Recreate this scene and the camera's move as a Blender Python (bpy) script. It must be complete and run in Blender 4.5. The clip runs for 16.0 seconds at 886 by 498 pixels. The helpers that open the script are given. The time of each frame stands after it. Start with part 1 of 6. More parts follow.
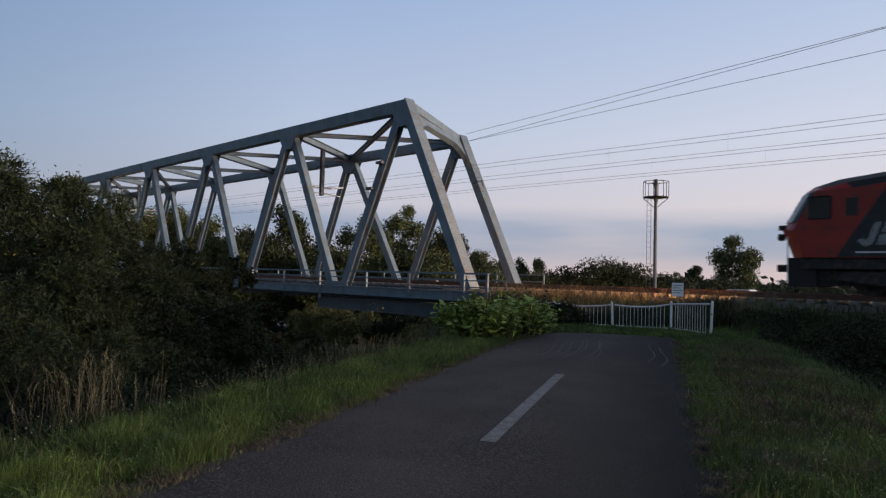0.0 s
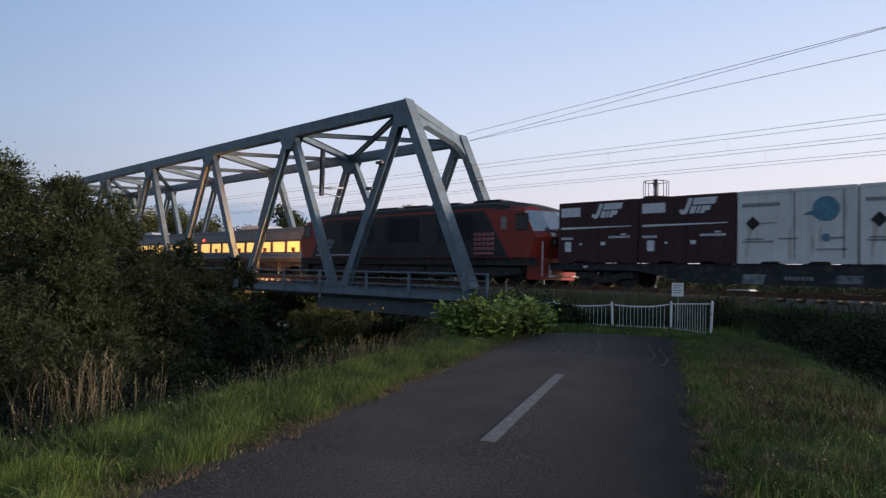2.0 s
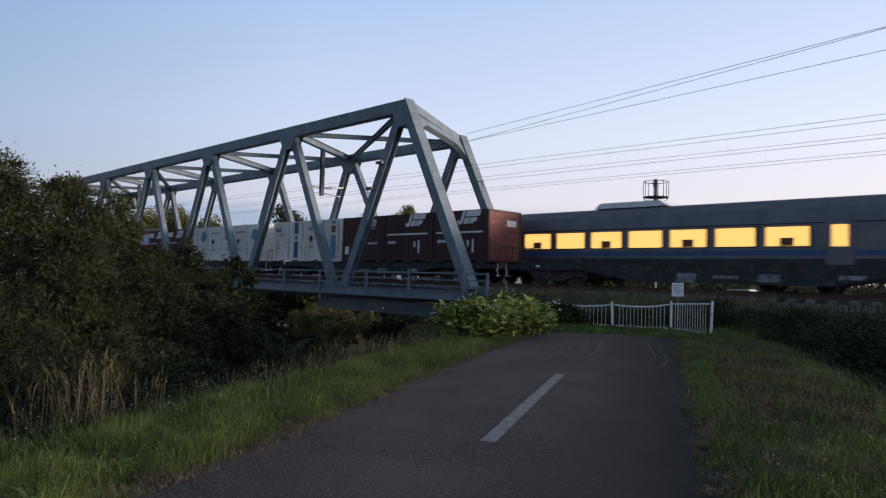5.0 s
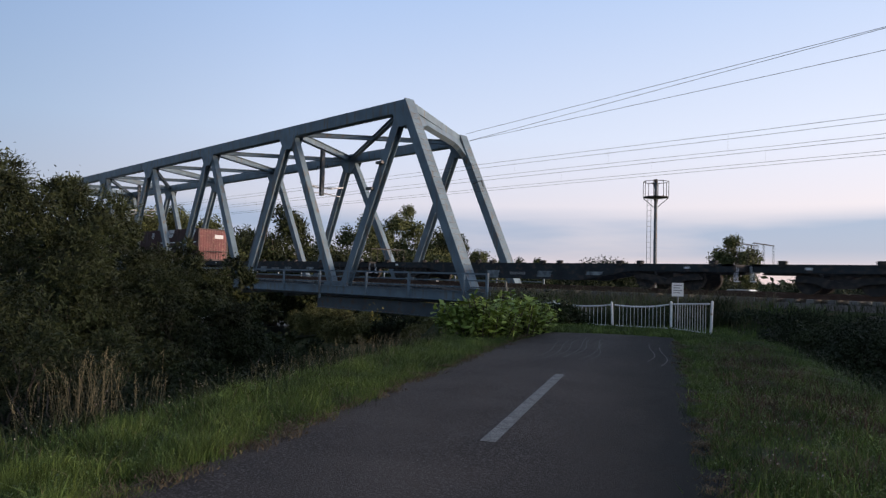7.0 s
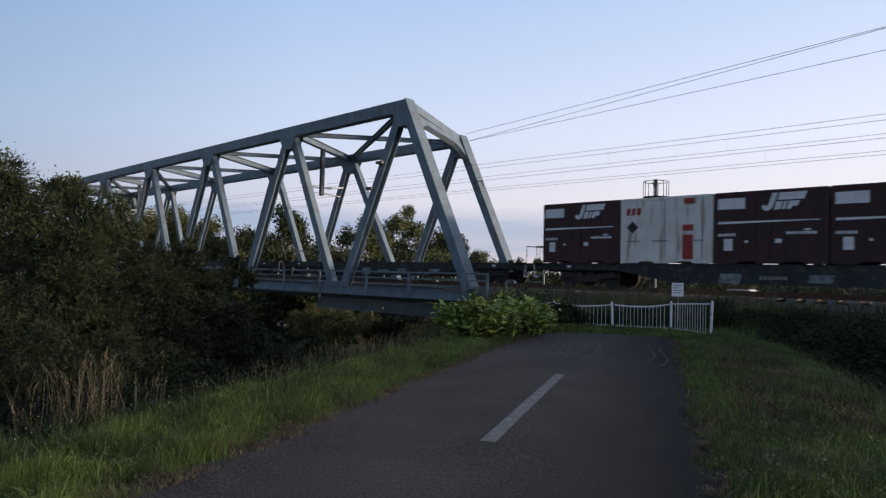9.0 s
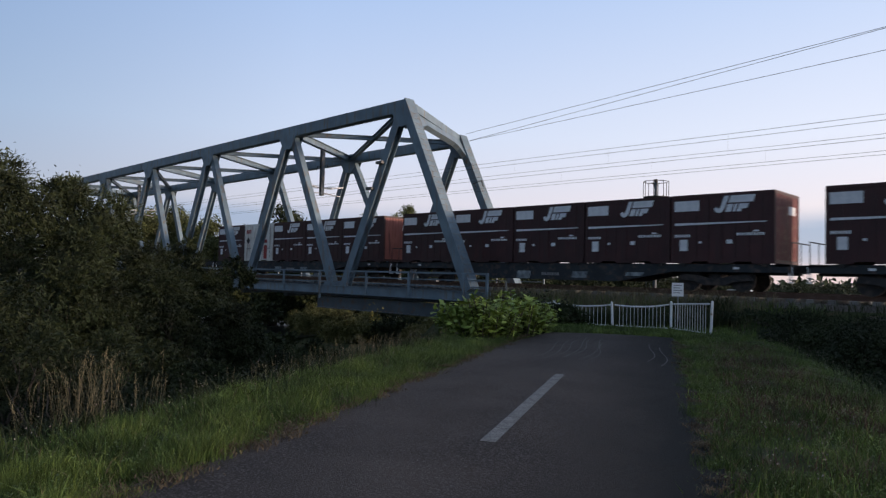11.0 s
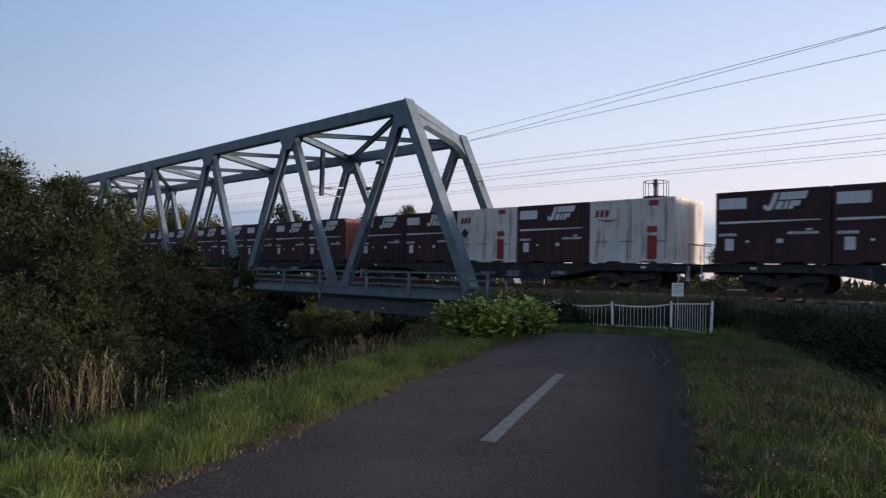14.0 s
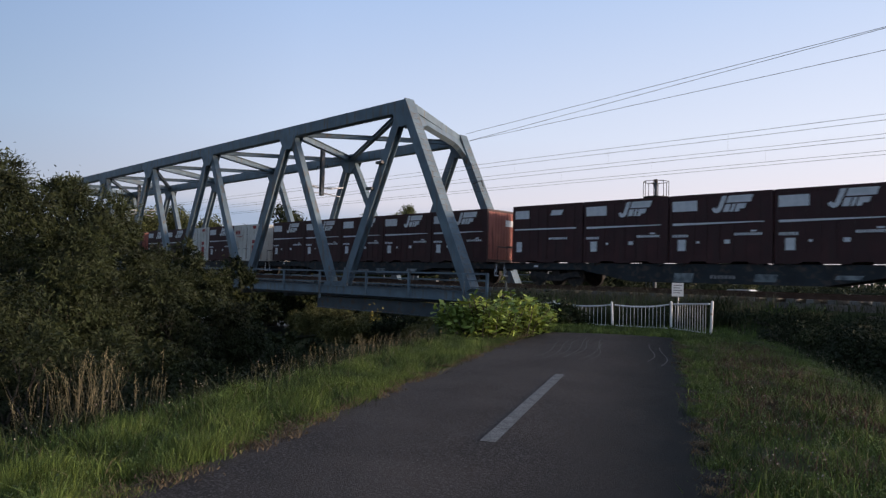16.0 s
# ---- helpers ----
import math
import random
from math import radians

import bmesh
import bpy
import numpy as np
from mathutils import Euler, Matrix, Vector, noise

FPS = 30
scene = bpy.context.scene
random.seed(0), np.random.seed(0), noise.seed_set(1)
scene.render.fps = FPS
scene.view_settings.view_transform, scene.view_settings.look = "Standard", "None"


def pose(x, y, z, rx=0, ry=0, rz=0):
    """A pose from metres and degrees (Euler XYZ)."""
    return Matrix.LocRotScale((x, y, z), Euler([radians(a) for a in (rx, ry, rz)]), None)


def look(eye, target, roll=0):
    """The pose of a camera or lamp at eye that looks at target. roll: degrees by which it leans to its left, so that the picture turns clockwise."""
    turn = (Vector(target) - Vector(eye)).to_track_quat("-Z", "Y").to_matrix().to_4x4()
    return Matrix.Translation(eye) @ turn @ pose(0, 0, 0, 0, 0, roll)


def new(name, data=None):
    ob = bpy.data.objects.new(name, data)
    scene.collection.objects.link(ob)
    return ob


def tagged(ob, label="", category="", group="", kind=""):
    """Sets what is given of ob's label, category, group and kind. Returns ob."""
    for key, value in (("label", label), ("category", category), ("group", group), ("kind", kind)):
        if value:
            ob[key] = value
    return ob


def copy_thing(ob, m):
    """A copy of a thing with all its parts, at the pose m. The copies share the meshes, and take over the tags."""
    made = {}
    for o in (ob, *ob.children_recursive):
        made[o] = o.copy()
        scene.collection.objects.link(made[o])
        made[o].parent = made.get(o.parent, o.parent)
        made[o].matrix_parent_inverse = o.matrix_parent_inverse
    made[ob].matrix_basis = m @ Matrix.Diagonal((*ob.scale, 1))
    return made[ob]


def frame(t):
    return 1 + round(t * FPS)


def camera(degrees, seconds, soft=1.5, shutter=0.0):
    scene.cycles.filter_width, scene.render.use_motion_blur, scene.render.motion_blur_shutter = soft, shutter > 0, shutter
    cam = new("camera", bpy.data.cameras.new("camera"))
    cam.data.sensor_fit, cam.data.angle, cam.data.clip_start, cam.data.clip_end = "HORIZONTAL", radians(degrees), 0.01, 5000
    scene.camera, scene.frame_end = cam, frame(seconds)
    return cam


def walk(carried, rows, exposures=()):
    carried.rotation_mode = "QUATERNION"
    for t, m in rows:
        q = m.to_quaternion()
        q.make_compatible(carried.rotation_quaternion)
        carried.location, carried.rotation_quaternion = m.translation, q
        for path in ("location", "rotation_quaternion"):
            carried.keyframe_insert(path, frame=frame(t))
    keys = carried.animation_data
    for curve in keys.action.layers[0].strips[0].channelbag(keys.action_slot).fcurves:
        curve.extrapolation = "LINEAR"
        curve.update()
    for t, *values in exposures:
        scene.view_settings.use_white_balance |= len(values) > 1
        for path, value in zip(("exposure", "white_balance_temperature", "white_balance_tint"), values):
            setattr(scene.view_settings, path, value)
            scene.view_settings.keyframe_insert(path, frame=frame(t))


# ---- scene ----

# x runs along the track (trains pass left and right), y away from the eye, z up from the top of the rails
cam = camera(66.3, 16.0, soft=1.3, shutter=0.18)
EYE = Vector((0, 0, 0.308))
AIM = look(EYE, EYE + Vector((-0.70070, 0.71236, 0.03955)), 1.49)
walk(cam, [(0, AIM), (16, AIM)], exposures=[(0, -0.36), (0.6, -0.34), (1.5, -0.12), (4, 0.0), (8, 0.0), (16, -0.06)])

# ---------------------------------------------------------------- light
SUN_BEARING = 36.0      # degrees clockwise from +y: the afterglow lies beyond the right end of the track


def make_world():
    """Clear dusk: a Nishita sky with the sun at the horizon gives the glow, over a smooth twilight gradient with a low bank of cloud."""
    w = bpy.data.worlds.new("dusk")
    scene.world = w
    w.use_nodes = True
    nt = w.node_tree
    N, L = nt.nodes, nt.links
    N.clear()
    out, bg = N.new("ShaderNodeOutputWorld"), N.new("ShaderNodeBackground")
    L.new(bg.outputs[0], out.inputs[0])
    sky = N.new("ShaderNodeTexSky")
    sky.sky_type = "NISHITA"
    sky.sun_disc = False
    sky.sun_elevation, sky.sun_rotation = radians(3.0), radians(SUN_BEARING)
    sky.altitude, sky.air_density, sky.dust_density, sky.ozone_density = 20, 1.0, 0.6, 2.5
    tc, sep = N.new("ShaderNodeTexCoord"), N.new("ShaderNodeSeparateXYZ")
    L.new(tc.outputs["Generated"], sep.inputs[0])

    def math_node(op, a, b=None, clamp=False):
        n = N.new("ShaderNodeMath")
        n.operation, n.use_clamp = op, clamp
        for k, v in enumerate((a, b)):
            if v is None:
                continue
            if isinstance(v, (int, float)):
                n.inputs[k].default_value = v
            else:
                L.new(v, n.inputs[k])
        return n.outputs[0]

    def mix(kind, fac, a, b):
        n = N.new("ShaderNodeMix")
        n.data_type, n.blend_type = "RGBA", kind
        for k, v in ((0, fac), (6, a), (7, b)):
            if isinstance(v, (int, float)):
                n.inputs[k].default_value = v
            elif isinstance(v, tuple):
                n.inputs[k].default_value = (*v, 1)
            else:
                L.new(v, n.inputs[k])
        return n.outputs[2]
    ramp = N.new("ShaderNodeValToRGB")
    el = ramp.color_ramp.elements
    stops = [(0.0, (0.80, 0.66, 0.68)), (0.08, (0.84, 0.74, 0.80)), (0.20, (0.74, 0.78, 0.93)), (0.40, (0.50, 0.63, 0.90)), (0.62, (0.31, 0.37, 0.50)), (1.0, (0.14, 0.17, 0.23))]
    el[0].position, el[0].color = stops[0][0], (*stops[0][1], 1)
    el[1].position, el[1].color = stops[-1][0], (*stops[-1][1], 1)
    for p, c in stops[1:-1]:
        e = el.new(p)
        e.color = (*c, 1)
    L.new(sep.outputs["Z"], ramp.inputs["Fac"])
    # brighter towards the afterglow
    s, c = math.sin(radians(SUN_BEARING)), math.cos(radians(SUN_BEARING))
    side = math_node("ADD", math_node("MULTIPLY", sep.outputs["X"], s), math_node("MULTIPLY", sep.outputs["Y"], c))
    gain = N.new("ShaderNodeValToRGB")
    ge = gain.color_ramp.elements
    ge[0].position, ge[0].color = 0.0, (0.16, 0.18, 0.205, 1)
    ge[1].position, ge[1].color = 1.0, (1.25, 1.15, 1.05, 1)
    for p, v in ((0.15, (0.29, 0.33, 0.38)), (0.30, (0.50, 0.60, 0.70)), (0.48, (0.80, 0.86, 0.92)), (0.85, (1.06, 1.03, 1.0))):
        e = ge.new(p)
        e.color = (*v, 1)
    L.new(math_node("ADD", math_node("MULTIPLY", side, 0.5), 0.5), gain.inputs["Fac"])
    col = mix("MULTIPLY", 1.0, ramp.outputs["Color"], gain.outputs["Color"])
    # a low bank of blue-grey cloud, drawn out along the horizon
    mp = N.new("ShaderNodeMapping")
    mp.inputs["Scale"].default_value = (1.3, 1.3, 11)
    L.new(tc.outputs["Generated"], mp.inputs["Vector"])
    nz = N.new("ShaderNodeTexNoise")
    nz.inputs["Scale"].default_value, nz.inputs["Detail"].default_value = 1.5, 5
    L.new(mp.outputs[0], nz.inputs["Vector"])
    band = N.new("ShaderNodeValToRGB")
    be = band.color_ramp.elements
    be[0].position, be[0].color = 0.0, (0.2, 0.2, 0.2, 1)
    be[1].position, be[1].color = 0.104, (0, 0, 0, 1)
    for p, v in ((0.022, 0.55), (0.045, 0.95), (0.082, 1.0)):
        e = be.new(p)
        e.color = (v, v, v, 1)
    L.new(sep.outputs["Z"], band.inputs["Fac"])
    nr = N.new("ShaderNodeMapRange")
    nr.inputs["From Min"].default_value, nr.inputs["From Max"].default_value = 0.40, 0.60
    L.new(nz.outputs["Fac"], nr.inputs["Value"])
    thick = math_node("ADD", math_node("MULTIPLY", nr.outputs[0], 0.55), 0.42)
    cloud = math_node("MULTIPLY", math_node("MULTIPLY", thick, band.outputs["Color"]), 0.95, True)
    col = mix("MIX", cloud, col, (0.33, 0.41, 0.60))
    glow_ = mix("ADD", 0.05, col, sky.outputs[0])
    L.new(glow_, bg.inputs["Color"])
    bg.inputs["Strength"].default_value = 1.0


make_world()
sun = new("sun", bpy.data.lights.new("sun", "SUN"))
sun.data.energy, sun.data.angle, sun.data.color = 4.4, radians(10), (1.0, 0.77, 0.62)
_b = radians(66)
sun.matrix_world = look((40 * math.sin(_b), 40 * math.cos(_b), 3.2), (0, 0, 0))


# ---------------------------------------------------------------- materials
def mat(name, a, b=None, rough=0.6, metal=0.0, scale=4.0, bump=0.0, bump_scale=40.0, detail=6, spec=0.5, obvar=0.0, island=0.0, c=None, cscale=30.0, camount=0.3, streak=False):
    """Two tones mixed by a broad noise, a third by a fine one, and a bump."""
    m = bpy.data.materials.new(name)
    m.use_nodes = True
    nt = m.node_tree
    N, L = nt.nodes, nt.links
    p = N["Principled BSDF"]
    p.inputs["Roughness"].default_value, p.inputs["Metallic"].default_value = rough, metal
    p.inputs["Specular IOR Level"].default_value = spec
    b = b or tuple(x * 0.7 for x in a)
    tc = N.new("ShaderNodeTexCoord")
    n1 = N.new("ShaderNodeTexNoise")
    n1.inputs["Scale"].default_value, n1.inputs["Detail"].default_value = scale, detail
    L.new(tc.outputs["Object"], n1.inputs["Vector"])
    ramp = N.new("ShaderNodeValToRGB")
    ramp.color_ramp.elements[0].position, ramp.color_ramp.elements[1].position = 0.35, 0.68
    ramp.color_ramp.elements[0].color, ramp.color_ramp.elements[1].color = (*b, 1), (*a, 1)
    L.new(n1.outputs["Fac"], ramp.inputs["Fac"])
    col = ramp.outputs["Color"]
    if c:
        n2 = N.new("ShaderNodeTexNoise")
        n2.inputs["Scale"].default_value, n2.inputs["Detail"].default_value = cscale, 4
        if streak:       # stains that run down
            mp = N.new("ShaderNodeMapping")
            mp.inputs["Scale"].default_value = (1.0, 1.0, 0.12)
            L.new(tc.outputs["Object"], mp.inputs["Vector"])
            L.new(mp.outputs[0], n2.inputs["Vector"])
        else:
            L.new(tc.outputs["Object"], n2.inputs["Vector"])
        r2 = N.new("ShaderNodeValToRGB")
        r2.color_ramp.elements[0].position, r2.color_ramp.elements[1].position = 0.62 - camount * 0.5, 0.75 - camount * 0.3
        L.new(n2.outputs["Fac"], r2.inputs["Fac"])
        mx = N.new("ShaderNodeMix")
        mx.data_type = "RGBA"
        L.new(r2.outputs["Color"], mx.inputs[0])
        L.new(col, mx.inputs[6])
        mx.inputs[7].default_value = (*c, 1)
        col = mx.outputs[2]
    if obvar or island:
        src = N.new("ShaderNodeObjectInfo").outputs["Random"] if obvar else N.new("ShaderNodeNewGeometry").outputs["Random Per Island"]
        k = obvar or island
        mr = N.new("ShaderNodeMapRange")
        mr.inputs["To Min"].default_value, mr.inputs["To Max"].default_value = 1 - k, 1 + k
        L.new(src, mr.inputs["Value"])
        hs = N.new("ShaderNodeHueSaturation")
        L.new(mr.outputs[0], hs.inputs["Value"])
        L.new(col, hs.inputs["Color"])
        col = hs.outputs["Color"]
    L.new(col, p.inputs["Base Color"])
    if bump:
        n3 = N.new("ShaderNodeTexNoise")
        n3.inputs["Scale"].default_value, n3.inputs["Detail"].default_value = bump_scale, 5
        L.new(tc.outputs["Object"], n3.inputs["Vector"])
        bp = N.new("ShaderNodeBump")
        bp.inputs["Strength"].default_value, bp.inputs["Distance"].default_value = bump, 0.02
        L.new(n3.outputs["Fac"], bp.inputs["Height"])
        L.new(bp.outputs[0], p.inputs["Normal"])
    return m


def glow(name, color, strength):
    m = bpy.data.materials.new(name)
    m.use_nodes = True
    p = m.node_tree.nodes["Principled BSDF"]
    p.inputs["Base Color"].default_value = (*color, 1)
    p.inputs["Emission Color"].default_value = (*color, 1)
    p.inputs["Emission Strength"].default_value = strength
    return m


def leaf_mat(name, a, b, var=0.25):
    m = mat(name, a, b, rough=0.65, scale=1.0, island=var, spec=0.25)
    return m


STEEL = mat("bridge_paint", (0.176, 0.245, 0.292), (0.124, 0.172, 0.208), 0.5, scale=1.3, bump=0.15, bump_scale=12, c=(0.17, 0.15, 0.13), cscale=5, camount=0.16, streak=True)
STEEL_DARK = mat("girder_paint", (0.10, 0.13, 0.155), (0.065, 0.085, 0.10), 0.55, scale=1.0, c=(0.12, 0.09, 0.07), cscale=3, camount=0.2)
BOLT = mat("bolt_paint", (0.24, 0.26, 0.28), None, 0.55)
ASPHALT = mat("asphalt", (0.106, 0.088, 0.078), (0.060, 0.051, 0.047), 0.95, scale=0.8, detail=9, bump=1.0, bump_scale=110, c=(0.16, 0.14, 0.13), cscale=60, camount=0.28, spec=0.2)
def darker_side(m):
    """A darker band along the path's right side, fading towards the middle."""
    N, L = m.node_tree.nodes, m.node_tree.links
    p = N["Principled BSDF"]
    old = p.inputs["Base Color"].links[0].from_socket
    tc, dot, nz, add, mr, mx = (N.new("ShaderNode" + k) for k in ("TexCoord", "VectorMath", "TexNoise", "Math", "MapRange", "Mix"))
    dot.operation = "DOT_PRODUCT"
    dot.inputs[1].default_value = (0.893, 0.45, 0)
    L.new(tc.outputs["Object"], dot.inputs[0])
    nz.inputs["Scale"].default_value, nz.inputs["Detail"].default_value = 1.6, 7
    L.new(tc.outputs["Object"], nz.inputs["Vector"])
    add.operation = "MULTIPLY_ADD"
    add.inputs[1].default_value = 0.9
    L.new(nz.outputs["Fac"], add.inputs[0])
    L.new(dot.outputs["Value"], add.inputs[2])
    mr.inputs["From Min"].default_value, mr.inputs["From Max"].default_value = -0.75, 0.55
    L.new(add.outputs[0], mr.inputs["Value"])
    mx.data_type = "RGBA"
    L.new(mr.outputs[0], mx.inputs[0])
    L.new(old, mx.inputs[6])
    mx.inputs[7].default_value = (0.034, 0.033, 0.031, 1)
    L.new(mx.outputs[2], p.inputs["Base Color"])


darker_side(ASPHALT)
LINE = mat("worn_line", (0.29, 0.28, 0.26), (0.17, 0.165, 0.155), 0.85, scale=7, c=(0.08, 0.075, 0.075), cscale=60, camount=0.28)
SOIL = mat("ground_cover", (0.060, 0.075, 0.030), (0.035, 0.045, 0.020), 0.95, scale=0.5, bump=0.8, bump_scale=9, c=(0.09, 0.075, 0.04), cscale=2.2, camount=0.25, spec=0.1)
WATER = mat("river", (0.015, 0.02, 0.018), None, 0.3, scale=0.3, bump=0.1, bump_scale=2)
BALLAST = mat("ballast", (0.16, 0.14, 0.12), (0.09, 0.075, 0.065), 0.95, scale=2, bump=1.0, bump_scale=18, c=(0.07, 0.055, 0.045), cscale=16)
CONCRETE = mat("concrete", (0.26, 0.25, 0.23), (0.15, 0.145, 0.135), 0.85, scale=1.2, bump=0.2, c=(0.12, 0.11, 0.10), cscale=3, camount=0.15)
RAIL = mat("rail_steel", (0.14, 0.09, 0.07), (0.10, 0.06, 0.045), 0.5, 0.6)
WHITE = mat("white_fence_paint", (0.85, 0.86, 0.86), (0.72, 0.73, 0.72), 0.45, scale=6, c=(0.35, 0.28, 0.2), cscale=12, camount=0.05)
GALV = mat("galvanised", (0.30, 0.31, 0.32), (0.22, 0.23, 0.24), 0.45, 0.5, scale=3)
WIRE = mat("wire", (0.05, 0.05, 0.05), None, 0.5, 0.6)
DARK = mat("underframe_black", (0.035, 0.033, 0.033), (0.02, 0.02, 0.02), 0.75, scale=3, c=(0.07, 0.055, 0.045), cscale=6)
BLUEGREY = mat("wagon_paint", (0.024, 0.033, 0.040), (0.015, 0.020, 0.024), 0.65, scale=1.5, c=(0.08, 0.06, 0.05), cscale=5, camount=0.2)
MAROON = mat("maroon_paint", (0.060, 0.0185, 0.019), (0.040, 0.013, 0.014), 0.55, scale=1.1, obvar=0.15, bump=0.06, bump_scale=6, c=(0.045, 0.018, 0.018), cscale=5, camount=0.2, streak=True)
BRICKRED = mat("faded_red_paint", (0.40, 0.135, 0.105), (0.30, 0.095, 0.075), 0.6, scale=1.3, obvar=0.12, c=(0.16, 0.055, 0.045), cscale=6, camount=0.18, streak=True)
DULLRED = mat("dull_red_paint", (0.20, 0.055, 0.055), (0.14, 0.04, 0.04), 0.6, scale=1.3, c=(0.30, 0.16, 0.12), cscale=6, camount=0.12)
CREAM = mat("white_container_paint", (0.82, 0.81, 0.76), (0.70, 0.68, 0.62), 0.5, scale=1.1, obvar=0.08, c=(0.38, 0.28, 0.2), cscale=5.0, camount=0.14, streak=True)
CLEAN = mat("clean_white_paint", (0.84, 0.84, 0.82), (0.74, 0.74, 0.72), 0.45, scale=1.1, obvar=0.07, c=(0.52, 0.44, 0.36), cscale=5.0, camount=0.08, streak=True)
MARK = mat("white_marking", (0.85, 0.86, 0.87), (0.70, 0.72, 0.74), 0.55, scale=5)
GREYMARK = mat("grey_marking", (0.30, 0.30, 0.30), (0.2, 0.2, 0.2), 0.6, scale=8)
SILL = mat("worn_pale_plate", (0.32, 0.37, 0.38), (0.10, 0.12, 0.13), 0.7, scale=4)
BLUE = mat("blue_marking", (0.05, 0.11, 0.26), None, 0.5)
CYAN = mat("cyan_marking", (0.10, 0.36, 0.52), None, 0.5)
TEAL = mat("teal_disc", (0.12, 0.30, 0.42), None, 0.5)
RED = mat("red_marking", (0.42, 0.04, 0.035), None, 0.5)
BLACK = mat("black_marking", (0.02, 0.02, 0.022), None, 0.5)
LOCO_RED = mat("loco_red", (0.34, 0.028, 0.016), (0.24, 0.021, 0.013), 0.4, scale=1.5, c=(0.1, 0.03, 0.025), cscale=4, camount=0.12)
LOCO_GREY = mat("loco_grey", (0.022, 0.028, 0.031), (0.014, 0.018, 0.020), 0.5, scale=1.5, c=(0.04, 0.04, 0.04), cscale=4, camount=0.2)
LOCO_BLACK = mat("loco_roof", (0.014, 0.014, 0.015), None, 0.6)
GLASS_DARK = mat("cab_glass", (0.012, 0.014, 0.016), None, 0.12, spec=0.35)
# pale half-metal tone carries the reflected sky, for the rear windscreen only
GLASS_REFLECTION = mat("glass_sky_reflection", (0.42, 0.46, 0.50), (0.36, 0.40, 0.44), 0.06, 0.75, scale=0.5)
STAINLESS = mat("stainless", (0.19, 0.20, 0.22), (0.14, 0.15, 0.17), 0.38, 0.6, scale=1.0)
ROOFGREY = mat("car_roof", (0.16, 0.17, 0.18), None, 0.7)
WINDOW_LIT = glow("lit_window", (1.0, 0.58, 0.16), 1.1)
HEAD_WARM = glow("headlight_warm", (1.0, 0.42, 0.14), 11000)
HEAD = glow("headlight", (1.0, 0.58, 0.26), 330)
TAIL = glow("side_lamp", (1.0, 0.06, 0.03), 6)
GRASS = leaf_mat("grass_blades", (0.150, 0.206, 0.046), (0.058, 0.092, 0.024), 0.65)
GRASS_DRY = leaf_mat("dry_grass", (0.21, 0.178, 0.098), (0.115, 0.10, 0.058))
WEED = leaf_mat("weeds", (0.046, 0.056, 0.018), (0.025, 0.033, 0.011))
MEADOW = leaf_mat("meadow_grass", (0.23, 0.22, 0.085), (0.12, 0.125, 0.048))
CLOVER = leaf_mat("clover_leaves", (0.15, 0.20, 0.06), (0.07, 0.11, 0.035), 0.5)
SORREL = leaf_mat("sorrel_heads", (0.15, 0.095, 0.06), (0.09, 0.06, 0.04))
LEAF_FAR = leaf_mat("far_leaf", (0.115, 0.128, 0.046), (0.055, 0.068, 0.027))
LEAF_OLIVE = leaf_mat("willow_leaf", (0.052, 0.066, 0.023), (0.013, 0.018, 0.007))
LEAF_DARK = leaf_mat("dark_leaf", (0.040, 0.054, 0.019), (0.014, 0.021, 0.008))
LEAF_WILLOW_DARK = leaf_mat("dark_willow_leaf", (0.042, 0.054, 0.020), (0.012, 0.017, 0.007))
LEAF_BRIGHT = leaf_mat("knotweed_leaf", (0.30, 0.38, 0.075), (0.17, 0.235, 0.048))
BARK = mat("bark", (0.10, 0.08, 0.06), None, 0.9, bump=0.6, bump_scale=14)


# ---------------------------------------------------------------- mesh tools
def part(name, bm, material, parent=None, label="", smooth=False):
    me = bpy.data.meshes.new(name)
    bm.to_mesh(me)
    bm.free()
    for m in (material if isinstance(material, (list, tuple)) else (material,)):
        me.materials.append(m)
    if smooth:
        for f in me.polygons:
            f.use_smooth = True
    ob = new(name, me)
    if parent is not None:
        ob.parent = parent
    if label:
        ob["label"] = label
    return ob


def raw(name, verts, faces, material, parent=None, label=""):
    me = bpy.data.meshes.new(name)
    me.from_pydata(verts, [], faces)
    me.materials.append(material)
    ob = new(name, me)
    if parent is not None:
        ob.parent = parent
    if label:
        ob["label"] = label
    return ob


def quads(name, V, F, material, parent=None):
    """A mesh of loose quads from arrays."""
    me = bpy.data.meshes.new(name)
    me.vertices.add(len(V))
    me.vertices.foreach_set("co", np.ascontiguousarray(V, np.float32).ravel())
    me.loops.add(F.size)
    me.loops.foreach_set("vertex_index", np.ascontiguousarray(F, np.int32).ravel())
    me.polygons.add(len(F))
    me.polygons.foreach_set("loop_start", np.arange(0, F.size, F.shape[1], dtype=np.int32))
    me.update(calc_edges=True)
    me.materials.append(material)
    ob = new(name, me)
    if parent is not None:
        ob.parent = parent
    return ob


def box(bm, x0, y0, z0, x1, y1, z1, mi=0, bevel=0.0):
    r = bmesh.ops.create_cube(bm, size=1.0, matrix=Matrix.Translation(((x0 + x1) / 2, (y0 + y1) / 2, (z0 + z1) / 2)) @ Matrix.Diagonal((x1 - x0, y1 - y0, z1 - z0, 1)))
    fs = {f for v in r["verts"] for f in v.link_faces}
    for f in fs:
        f.material_index = mi
    if bevel:
        es = list({e for f in fs for e in f.edges})
        bmesh.ops.bevel(bm, geom=es, offset=bevel, segments=1, affect="EDGES")
    return bm


